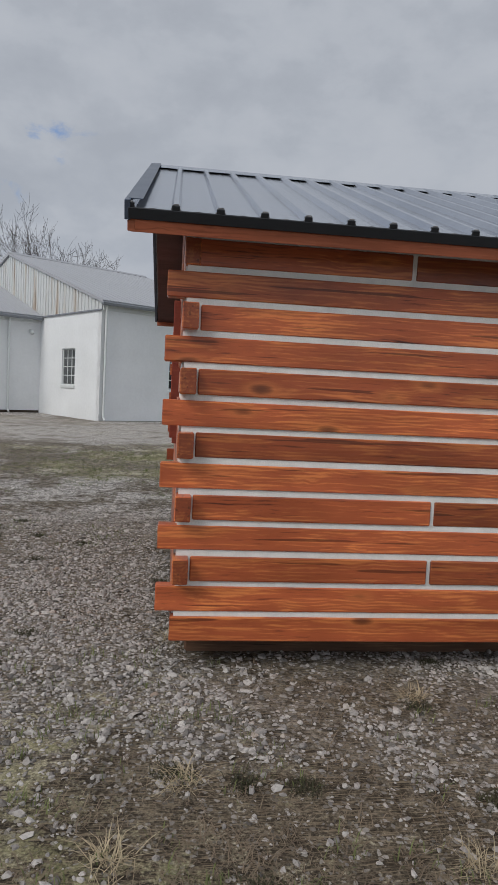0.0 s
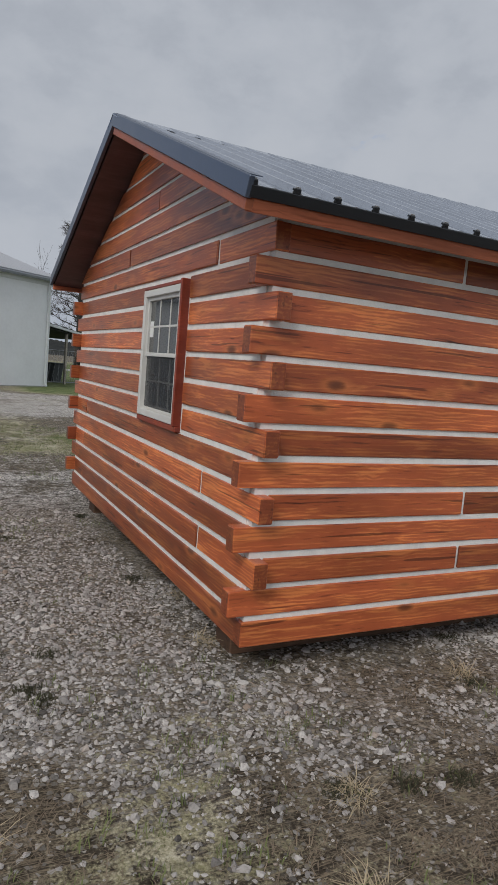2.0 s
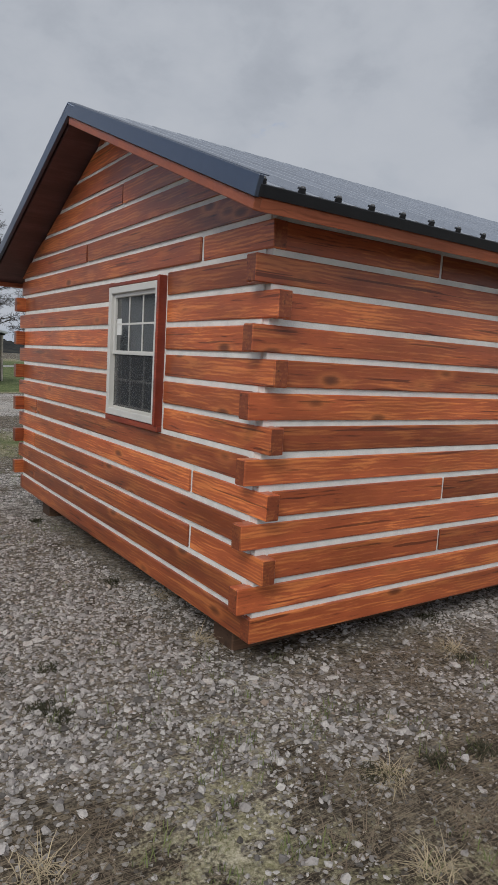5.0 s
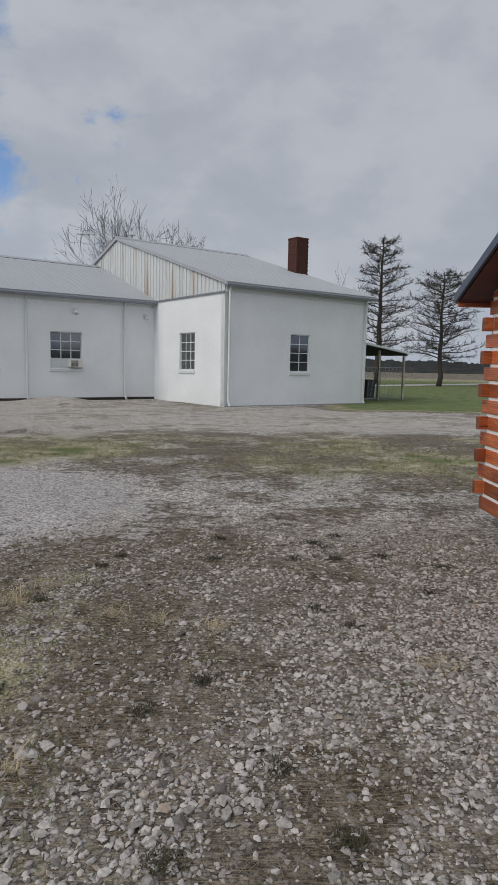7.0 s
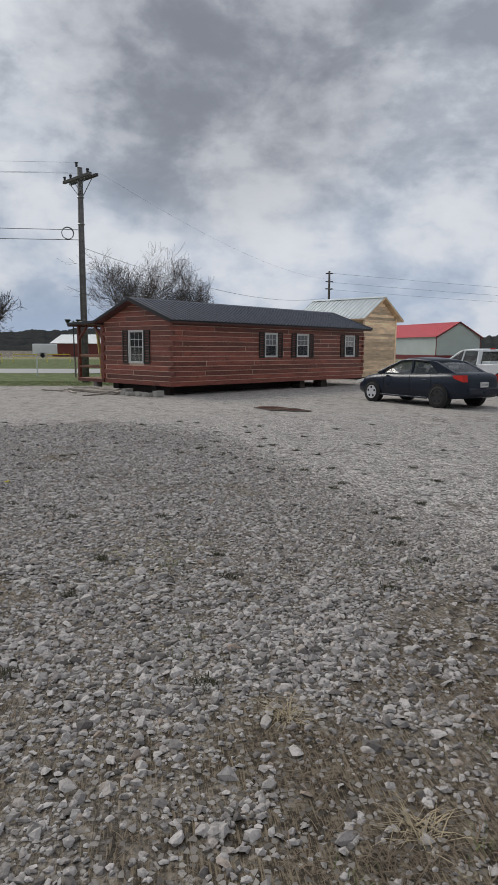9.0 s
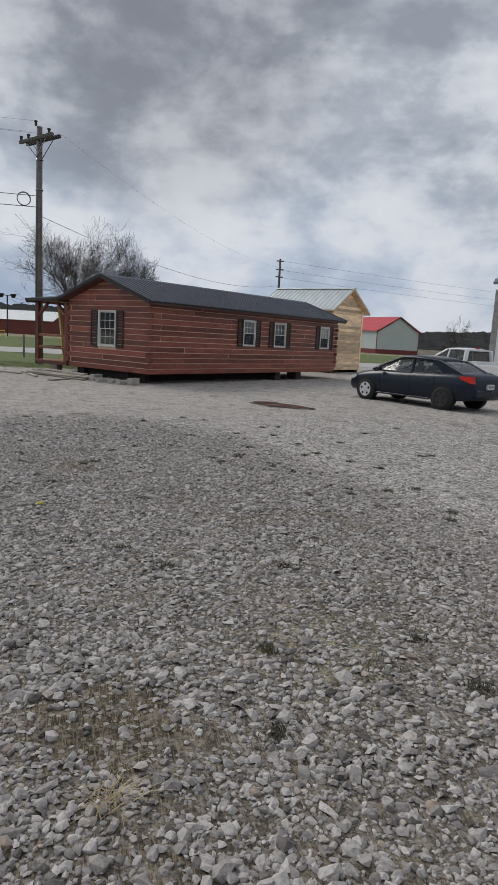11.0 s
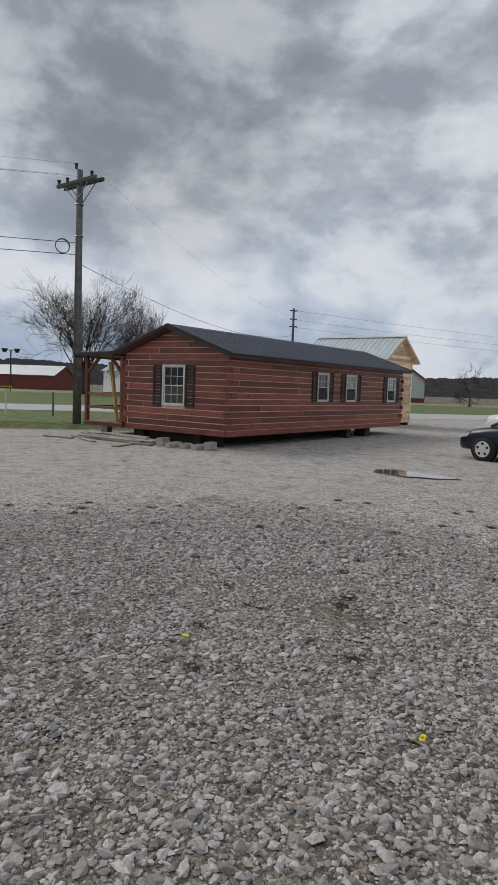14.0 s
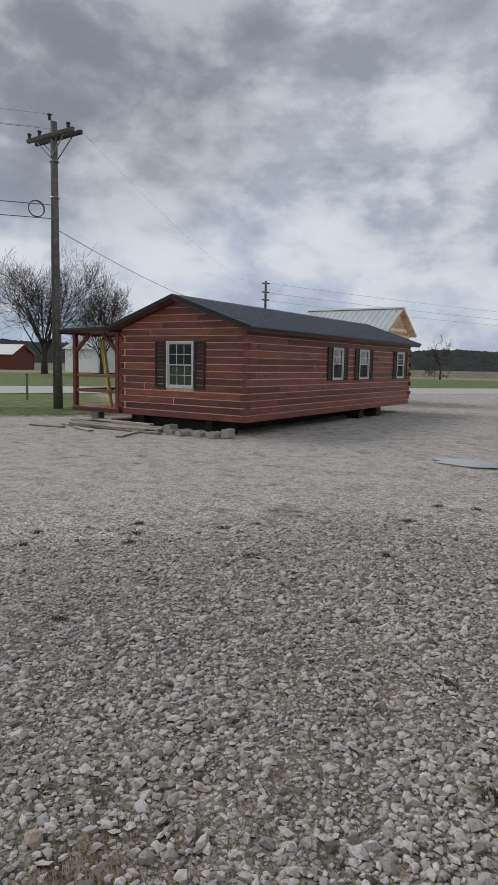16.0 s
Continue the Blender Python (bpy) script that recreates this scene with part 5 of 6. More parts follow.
def sedan(m):
    root = thing("car", m, "dark navy four-door sedan parked on the gravel", "car")
    part("body", [loft([(-2.36, 0.60, 0.46, 0.86), (-2.30, 0.76, 0.34, 0.98), (-2.1, 0.85, 0.30, 1.04), (-1.7, 0.885, 0.27, 1.05), (-1.0, 0.895, 0.25, 1.02), (0.0, 0.895, 0.25, 0.985), (0.9, 0.89, 0.25, 0.965), (1.35, 0.88, 0.25, 0.93), (1.8, 0.85, 0.26, 0.86), (2.12, 0.77, 0.27, 0.76), (2.28, 0.66, 0.28, 0.66), (2.36, 0.5, 0.34, 0.55)], body_section)], NAVY, root, smooth=True)
    gh = lambda hb, ht, zt: [(0.0, 0.93), (hb, 0.93), (hb * 0.99, 0.98), (ht, zt - 0.03), (ht * 0.85, zt), (0.0, zt + 0.015)]
    part("window_glass", [loft([(-1.86, 0.68, 0.66, 1.05), (-1.35, 0.76, 0.62, 1.29), (-0.86, 0.79, 0.60, 1.42), (-0.2, 0.80, 0.60, 1.45), (0.30, 0.80, 0.60, 1.41), (0.80, 0.78, 0.63, 1.20), (1.30, 0.74, 0.70, 0.99)], gh)], CAR_GLASS, root, "tinted windows that mirror the sky", smooth=False)
    shell = lambda hw, z0, z1: [(0.0, z0), (hw * 0.9, z0), (hw + 0.075, z0 - 0.055), (hw + 0.045, z0 + 0.01), (hw * 0.88, z1), (0.0, z1 + 0.015)]
    part("roof", [loft([(-1.10, 0.59, 1.345, 1.385), (-0.8, 0.60, 1.40, 1.45), (-0.2, 0.60, 1.43, 1.482), (0.15, 0.60, 1.42, 1.462), (0.38, 0.59, 1.375, 1.40)], shell)], NAVY, root, smooth=True)
    for s in (1, -1):
        part("pillar", [tube([(0.36, s * 0.615, 1.37), (0.82, s * 0.675, 1.18), (1.30, s * 0.745, 0.97)], 0.036, 6)], NAVY, root)
        part("pillar", [tube([(-0.20, s * 0.635, 1.39), (-0.26, s * 0.80, 0.96)], 0.04, 6)], NAVY, root)
        part("pillar", [prism([(-0.84, 1.40), (-1.15, 1.37), (-1.95, 1.03), (-1.28, 1.00)], "y", s * 0.60, s * 0.72)], NAVY, root)
        part("window_trim", [tube([(-1.45, s * 0.795, 0.985), (0.2, s * 0.815, 0.975), (1.15, s * 0.78, 0.965)], 0.010, 5)], STEEL, root, "thin bright strip below the windows")
        part("door_seam", [box(-0.27, s * 0.894 - 0.004, 0.34, -0.262, s * 0.894 + 0.004, 0.95), box(0.88, s * 0.89 - 0.004, 0.34, 0.888, s * 0.89 + 0.004, 0.93), box(-1.12, s * 0.894 - 0.004, 0.55, -1.112, s * 0.894 + 0.004, 0.96)], DARK, root)
        for x in (-0.95, 0.05):
            part("door_handle", [box(x, s * 0.9 - 0.012, 0.80, x + 0.16, s * 0.9 + 0.012, 0.83, 0.005)], NAVY, root)
        part("mirror", [box(0.82, s * 0.93 - 0.09, 0.95, 0.94, s * 0.93 + 0.09, 1.08, 0.03)], NAVY, root)
        part("tail_light", [prism([(-2.335, 0.80), (-2.30, 1.0), (-1.93, 0.985), (-1.98, 0.90)], "y", s * 0.66, s * 0.868)], RED_LIGHT, root, "bright red tail light")
        part("headlight", [prism([(2.30, 0.58), (2.26, 0.68), (1.90, 0.76), (1.98, 0.64)], "y", s * 0.60, s * 0.80)], WHITE_VINYL, root)
        for x, r_mat in ((1.42, RIM), (-1.43, LETTER)):
            # near-black disc stands in for the shaded hollow of the wheel well
            part("wheel_arch", [disc((x, s * 0.79, 0.345), (0, 1, 0), 0.375, 0.20, 24)], DARK, root)
            wheel(root, x, s * 0.85, 0.325, r_mat, s)
        part("sill", [box(-1.0, s * 0.87 - 0.02, 0.24, 1.0, s * 0.87 + 0.02, 0.29, 0.008)], NAVY, root)
    for sx, sy in ((0.25, 0.36), (0.25, -0.36), (-0.75, 0.36), (-0.75, -0.36)):
        part("seat", [prism([(sx - 0.42, 0.94), (sx - 0.28, 0.94), (sx - 0.40, 1.16), (sx - 0.50, 1.16)], "y", sy - 0.22, sy + 0.22), box(sx - 0.52, sy - 0.12, 1.17, sx - 0.43, sy + 0.12, 1.30, 0.03)], GUTTER, root, "grey cloth seat back with headrest")
    part("bumper", [box(-2.40, -0.66, 0.42, -2.31, 0.66, 0.62, 0.03)], NAVY, root)
    part("licence_plate", [box(-2.415, -0.16, 0.64, -2.335, 0.16, 0.79, 0.006)], WHITE_VINYL, root, "pale licence plate")
    part("plate_marks", [box(-2.419, -0.11 + 0.05 * k, 0.69, -2.416, -0.08 + 0.05 * k, 0.75) for k in range(5)], GUTTER, root)
    return root


def pickup(m):
    root = thing("pickup_truck", m, "white regular-cab pickup truck parked beside the hall", "pickup")
    part("body", [loft([(2.55, 0.72, 0.48, 0.86), (2.4, 0.88, 0.42, 1.0), (1.4, 0.93, 0.38, 1.08), (0.9, 0.94, 0.36, 1.10), (-0.35, 0.94, 0.36, 1.10)], body_section)], WHITE_PAINT, root, smooth=True)
    part("bed", [box(-2.5, s * 0.93 - (0.06 if s > 0 else 0), 0.46, -0.38, s * 0.93 + (0.06 if s < 0 else 0), 1.12, 0.012) for s in (1, -1)] + [box(-0.45, -0.87, 0.46, -0.39, 0.87, 1.10), box(-2.5, -0.87, 0.60, -0.45, 0.87, 0.64)], WHITE_PAINT, root)
    part("tailgate", [box(-2.55, -0.86, 0.58, -2.49, 0.86, 1.12, 0.015)], WHITE_PAINT, root)
    gh = lambda hb, ht, zt: [(0.0, 1.06), (hb, 1.06), (hb, 1.1), (ht, zt - 0.04), (ht * 0.9, zt), (0.0, zt + 0.01)]
    part("window_glass", [loft([(-0.34, 0.85, 0.72, 1.58), (0.0, 0.86, 0.72, 1.63), (0.45, 0.86, 0.72, 1.62), (0.9, 0.86, 0.78, 1.36), (1.3, 0.84, 0.82, 1.11)], gh)], CAR_GLASS, root, "dark tinted windows")
    part("roof", [loft([(-0.40, 0.70, 1.57, 1.62), (0.0, 0.72, 1.60, 1.675), (0.48, 0.70, 1.59, 1.64)], lambda hw, z0, z1: [(0.0, z0), (hw + 0.02, z0), (hw * 0.9, z1), (0.0, z1 + 0.01)])], WHITE_PAINT, root, smooth=True)
    for s in (1, -1):
        for path, pr in (([(-0.36, s * 0.74, 1.6), (-0.38, s * 0.87, 1.08)], 0.08), ([(0.47, s * 0.73, 1.6), (1.3, s * 0.84, 1.09)], 0.035), ([(0.35, s * 0.735, 1.6), (0.4, s * 0.87, 1.08)], 0.03)):
            part("pillar", [tube(path, pr, 6)], WHITE_PAINT, root)
        part("tail_light", [box(-2.53, s * 0.90 - 0.05, 0.78, -2.40, s * 0.90 + 0.05, 1.02, 0.01)], RED_LIGHT, root)
        for x in (-1.45, 1.6):
            # shaded wheel wells are drawn as near-black discs
            part("wheel_arch", [disc((x, s * 0.845, 0.42), (0, 1, 0), 0.44, 0.20, 24)], DARK, root)
            wheel(root, x, s * 0.90, 0.36, RIM, s)
    part("rear_bumper", [box(-2.75, -0.88, 0.44, -2.53, 0.88, 0.62, 0.03)], LETTER, root, "black rear step bumper")
    part("toolbox", [box(-0.85, -0.8, 1.05, -0.47, 0.8, 1.22, 0.02)], WHITE_TRIM, root)
    part("cab_lamp", [box(-0.33, -0.12, 1.655, -0.27, 0.12, 1.70, 0.01)], RED_LIGHT, root)
    return root


def heading(x, y, dx, dy, z=0.0):
    return Matrix.Translation((x, y, z)) @ Matrix.Rotation(math.atan2(dy, dx), 4, "Z")


sedan(heading(-22.35, 4.90, -0.914, -0.405) @ Matrix.Scale(0.94, 4))
pickup(heading(-26.55, 9.15, -0.914, -0.405))


# ---- distance: road, barns, trailer, poles ----
part("road", [([(-44.5, -400, 0.012), (-46.0, 10, 0.012), (-52.0, 90, 0.012), (-90, 500, 0.012), (-100, 500, 0.012), (-61.5, 90, 0.012), (-54.8, 10, 0.012), (-53.5, -400, 0.012)], [(0, 1, 6, 7), (1, 2, 5, 6), (2, 3, 4, 5)])], ASPHALT, None)
tagged(bpy.data.objects["road"], "pale worn asphalt road past the lot", "road", kind="structure")
part("pavement", [([(9.0, 57.5, 0.014), (40, 88, 0.014), (80, 120, 0.014), (79, 123, 0.014), (38.5, 91, 0.014), (7.5, 60, 0.014)], [(0, 1, 4, 5), (1, 2, 3, 4)])], ASPHALT, None)
tagged(bpy.data.objects["pavement"], "pale narrow path across the lawn", "path", kind="structure")


def puddle():
    rngp = random.Random(2)
    pts = []
    for k in range(40):
        a = 2 * math.pi * k / 40
        r = 1 + 0.12 * math.sin(3 * a + 1) + 0.08 * math.sin(7 * a) + rngp.uniform(-0.03, 0.03)
        pts.append((0.85 * r * math.cos(a), 0.42 * r * math.sin(a)))
    m, n, b = material("puddle_water", 0.03, 0.0, 0.9)
    co = n.add("ShaderNodeTexCoord").outputs["Object"]
    n.feed(b.inputs["Base Color"], n.ramp(n.noise(co, 2.0), [(0.3, (0.07, 0.06, 0.05)), (0.7, (0.12, 0.105, 0.085))]))
    ob = part("puddle", [([(x, y, 0.0) for x, y in pts] + [(x * 1.02, y * 1.02, -0.006) for x, y in pts], [tuple(range(40))] + [(k, 40 + k, 40 + (k + 1) % 40, (k + 1) % 40) for k in range(40)])], m, None, m=Matrix.Translation((-20.75, 0.15, 0.012)) @ Matrix.Rotation(radians(40), 4, "Z"))
    tagged(ob, "shallow muddy puddle in the packed gravel", "puddle", kind="structure")


puddle()


def barn(m, name, label, w, d, eave, ridge, wall, roof, base_mat=None):
    """Gable along x = 0..w facing -y, ridge along y."""
    root = thing(name, m, label, "barn")
    lo = 0.75 if base_mat else -0.1
    part("wall", [prism([(0, lo), (w, lo), (w, eave), (w / 2, ridge), (0, eave)], "y", 0, 0.2), prism([(0, lo), (w, lo), (w, eave), (w / 2, ridge), (0, eave)], "y", d - 0.2, d), box(0, 0.2, lo, 0.2, d - 0.2, eave), box(w - 0.2, 0.2, lo, w, d - 0.2, eave)], wall, root)
    if base_mat:
        part("base_wall", [box(-0.03, -0.03, -0.3, w + 0.03, 0.22, lo), box(-0.03, 0.22, -0.3, 0.22, d, lo), box(w - 0.22, 0.22, -0.3, w + 0.03, d, lo)], base_mat, root)
    ang = math.atan2(ridge - eave, w / 2)
    ln = (w / 2 + 0.35) / math.cos(ang)
    for s in (0, 1):
        mm = (Matrix.Translation((-0.35, d + 0.3, eave - 0.35 * math.tan(ang) + 0.12)) @ Matrix.Rotation(-math.pi / 2, 4, "Z") if s == 0 else Matrix.Translation((w + 0.35, -0.3, eave - 0.35 * math.tan(ang) + 0.12)) @ Matrix.Rotation(math.pi / 2, 4, "Z")) @ Matrix.Rotation(ang, 4, "X")
        part("roof", roof_sheet(d + 0.6, ln, (d + 0.6) / round((d + 0.6) / 0.6), 0.04, "barn_roof"), roof, root, m=mm)
    for x in (-0.06, w - 0.06):
        part("corner_trim", [box(x, -0.06, lo, x + 0.12, 0.02, eave)], base_mat or wall, root)
    part("rake_trim", [prism([(-0.4, eave - 0.2), (w / 2, ridge + 0.16), (w + 0.4, eave - 0.2), (w + 0.4, eave - 0.42), (w / 2, ridge - 0.06), (-0.4, eave - 0.42)], "y", -0.34, -0.3)], base_mat or wall, root)
    return root


barn(Matrix.Translation((-108.3, 44.0, 0)) @ Matrix.Rotation(radians(101), 4, "Z"), "barn", "pale green metal barn with red roof and maroon base", 9.0, 24, 3.9, 6.3, GREEN_WALL, RED_ROOF, MAROON)
barn(Matrix.Translation((-119.5, -9.5, 0)) @ Matrix.Rotation(radians(150), 4, "Z"), "barn", "low dull red house with a pale roof", 6.5, 14, 2.4, 3.9, BARN_RED, WHITE_TRIM)
barn(Matrix.Translation((-104, 2.0, 0)) @ Matrix.Rotation(radians(120), 4, "Z"), "house", "small white house behind bare trees", 6, 8, 3.4, 5.2, WHITE_WALL, HALL_ROOF)


def cargo_trailer():
    root = thing("cargo_trailer", heading(-112.2, -20.6, -0.15, 1.0), "white enclosed cargo trailer on the far grass", "trailer")
    part("body", [box(-1.9, -1.0, 0.5, 1.9, 1.0, 2.2, 0.12)], WHITE_PAINT, root)
    for s in (1, -1):
        part("wheel", [disc((-0.4, s * 1.0, 0.35), (0, 1, 0), 0.36, 0.2, 16)], RUBBER, root)
        part("fender", [box(-0.85, s * 1.02 - 0.1, 0.68, 0.05, s * 1.02 + 0.1, 0.78, 0.03)], LETTER, root)
    part("tongue", [box(1.9, -0.06, 0.45, 3.1, 0.06, 0.55)], LETTER, root)
    part("jack", [tube([(2.9, 0, 0.0), (2.9, 0, 0.8)], 0.04, 6)], STEEL, root)


cargo_trailer()
for k, (x, y) in enumerate(((-78, -21), (-79, -17.5), (-80, -14))):
    b = thing("barrier", heading(x, y, 0.1, 1.0), "low yellow pipe barrier beside the road", "barrier", "yellow barriers")
    part("rail", [tube([(-1.3, 0, 0), (-1.3, 0, 0.85), (1.3, 0, 0.85), (1.3, 0, 0)], 0.05, 6), tube([(-1.3, 0, 0.45), (1.3, 0, 0.45)], 0.04, 6)], YELLOW, b)
for x, y, h, mat, lab in ((-40.2, -7.5, 1.15, OLD_WOOD, "dark wooden fence post on the verge"), (-40.6, -9.6, 1.15, WHITE_TRIM, "thin white marker post on the verge")):
    p = thing("fence_post", Matrix.Translation((x, y, -0.02)), lab, "post")
    part("post", [tube([(0, 0, 0), (0.02, 0.0, h)], [0.055 if mat is OLD_WOOD else 0.03, 0.05 if mat is OLD_WOOD else 0.03], 8)], mat, p)


def road_sign():
    root = thing("road_sign", heading(-54.0, 29.2, -0.82, 0.57), "bare grey back of an eight-sided road sign", "road sign")
    face = [(0.38 * math.cos(radians(22.5 + 45 * k)), 1.95 + 0.38 * math.sin(radians(22.5 + 45 * k))) for k in range(8)]
    part("plate", [prism(face, "x", 0.0, 0.02)], GUTTER, root)
    for y in (-0.12, 0.12):
        part("post", [box(-0.06, y - 0.03, -0.05, -0.004, y + 0.03, 2.2)], OLD_WOOD, root)


road_sign()


def utility_pole(m, h, arm, label):
    root = thing("utility_pole", m, label, "utility pole")
    part("pole", [tube([(0, 0, -0.05), (0.02, 0, h * 0.5), (0.0, 0.0, h)], [0.17, 0.145, 0.115], 12)], POLE, root, smooth=True)
    if arm:
        for s in (-1, 1):
            part("cross_arm", [box(-0.06 + s * 0.17, -1.2, h - 0.55, 0.06 + s * 0.17, 1.2, h - 0.42, 0.01)], POLE, root)
            part("arm_brace", [tube([(s * 0.17, 0.75, h - 0.55), (s * 0.14, 0.0, h - 1.2)], 0.02, 5), tube([(s * 0.17, -0.75, h - 0.55), (s * 0.14, 0.0, h - 1.2)], 0.02, 5)], STEEL, root)
        for y in (-1.1, -0.55, 0.95, 0.0):
            part("insulator", [disc((0.17, y, h - 0.33 if y else h + 0.1), (0, 0, 1), 0.055, 0.18, 8), disc((0.17, y, h - 0.27 if y else h + 0.18), (0, 0, 1), 0.075, 0.04, 8)], LETTER, root)
        for z in (h - 2.5, h - 1.3):
            part("clamp", [ring((0, 0, z), (0, 0, 1), 0.14, 0.03, 10, 5)], STEEL, root)
    else:
        for z in (h - 0.3, h - 1.2, h - 2.0):
            part("cross_arm", [box(-0.05, -0.42, z, 0.05, 0.42, z + 0.12, 0.01)], POLE, root)
    return root


P1, P2 = Vector((-35.3, -6.46, 0)), Vector((-76.0, 16.4, 0))
utility_pole(Matrix.Translation(P1) @ Matrix.Rotation(radians(-54), 4, "Z"), 9.75, True, "tall weathered utility pole with double cross-arm")
utility_pole(Matrix.Translation(P2), 10.3, False, "slim distant utility pole with short arms")


def wire(a, b, sag, r=0.016):
    pts = [Vector(a).lerp(Vector(b), t) - Vector((0, 0, 4 * sag * t * (1 - t))) for t in (k / 16 for k in range(17))]
    base = Vector(a)
    w = thing("power_line", Matrix.Translation(base), "thin dark overhead wire strung between poles", "wire", "overhead wires")
    part("cable", [tube([q - base for q in pts], r, 4)], CABLE, w)


for dy, dz in ((-1.1, 9.45), (-0.5, 9.5), (0.95, 9.5), (0.0, 9.95)):
    wire(P1 + Vector((0.1, dy, dz)), (-31.5 + dy * 0.3, -58 + dy, dz + 0.6), 0.8, 0.0045)
    if dy > 0.5:
        wire(P1 + Vector((0.1, dy, dz)), P2 + Vector((0, dy * 0.3, min(dz, 10.1) - 0.1)), 1.0, 0.004)
for z in (7.0, 6.55):
    wire(P1 + Vector((0.05, -0.1, z)), (-30.5, -58, z + 0.9), 0.6, 0.014)
wire(P1 + Vector((-0.1, 0.1, 6.2)), P2 + Vector((0.0, -0.1, 7.4)), 1.1, 0.012)
for z in (10.1, 9.1, 8.3):
    wire(P2 + Vector((0, 0.1, z)), (-98, 120, z - 0.2), 0.9, 0.011)
coil = thing("cable_coil", Matrix.Translation(P1 + Vector((0.1, -0.62, 6.82))), "coiled black cable hung on the lower wires", "cable coil")
part("loop", [ring((0, 0, 0), (1, 0.25, 0), 0.26, 0.02, 28, 5), ring((0.03, 0.01, 0.01), (1, 0.2, 0.05), 0.27, 0.016, 28, 5)], CABLE, coil)
lp = thing("street_lamp", Matrix.Translation((-96.6, -14.2, 0)), "dark double-headed yard lamp across the road", "street lamp")
part("pole", [tube([(0, 0, 0), (0, 0, 5.3)], 0.09, 8)], LETTER, lp)
for s in (-1, 1):
    part("lamp_head", [tube([(0, 0, 5.2), (0, s * 0.5, 5.3)], 0.04, 6), tube([(0, s * 0.75, 5.45), (0, s * 0.75, 4.95)], [0.42, 0.2], 10)], LETTER, lp)


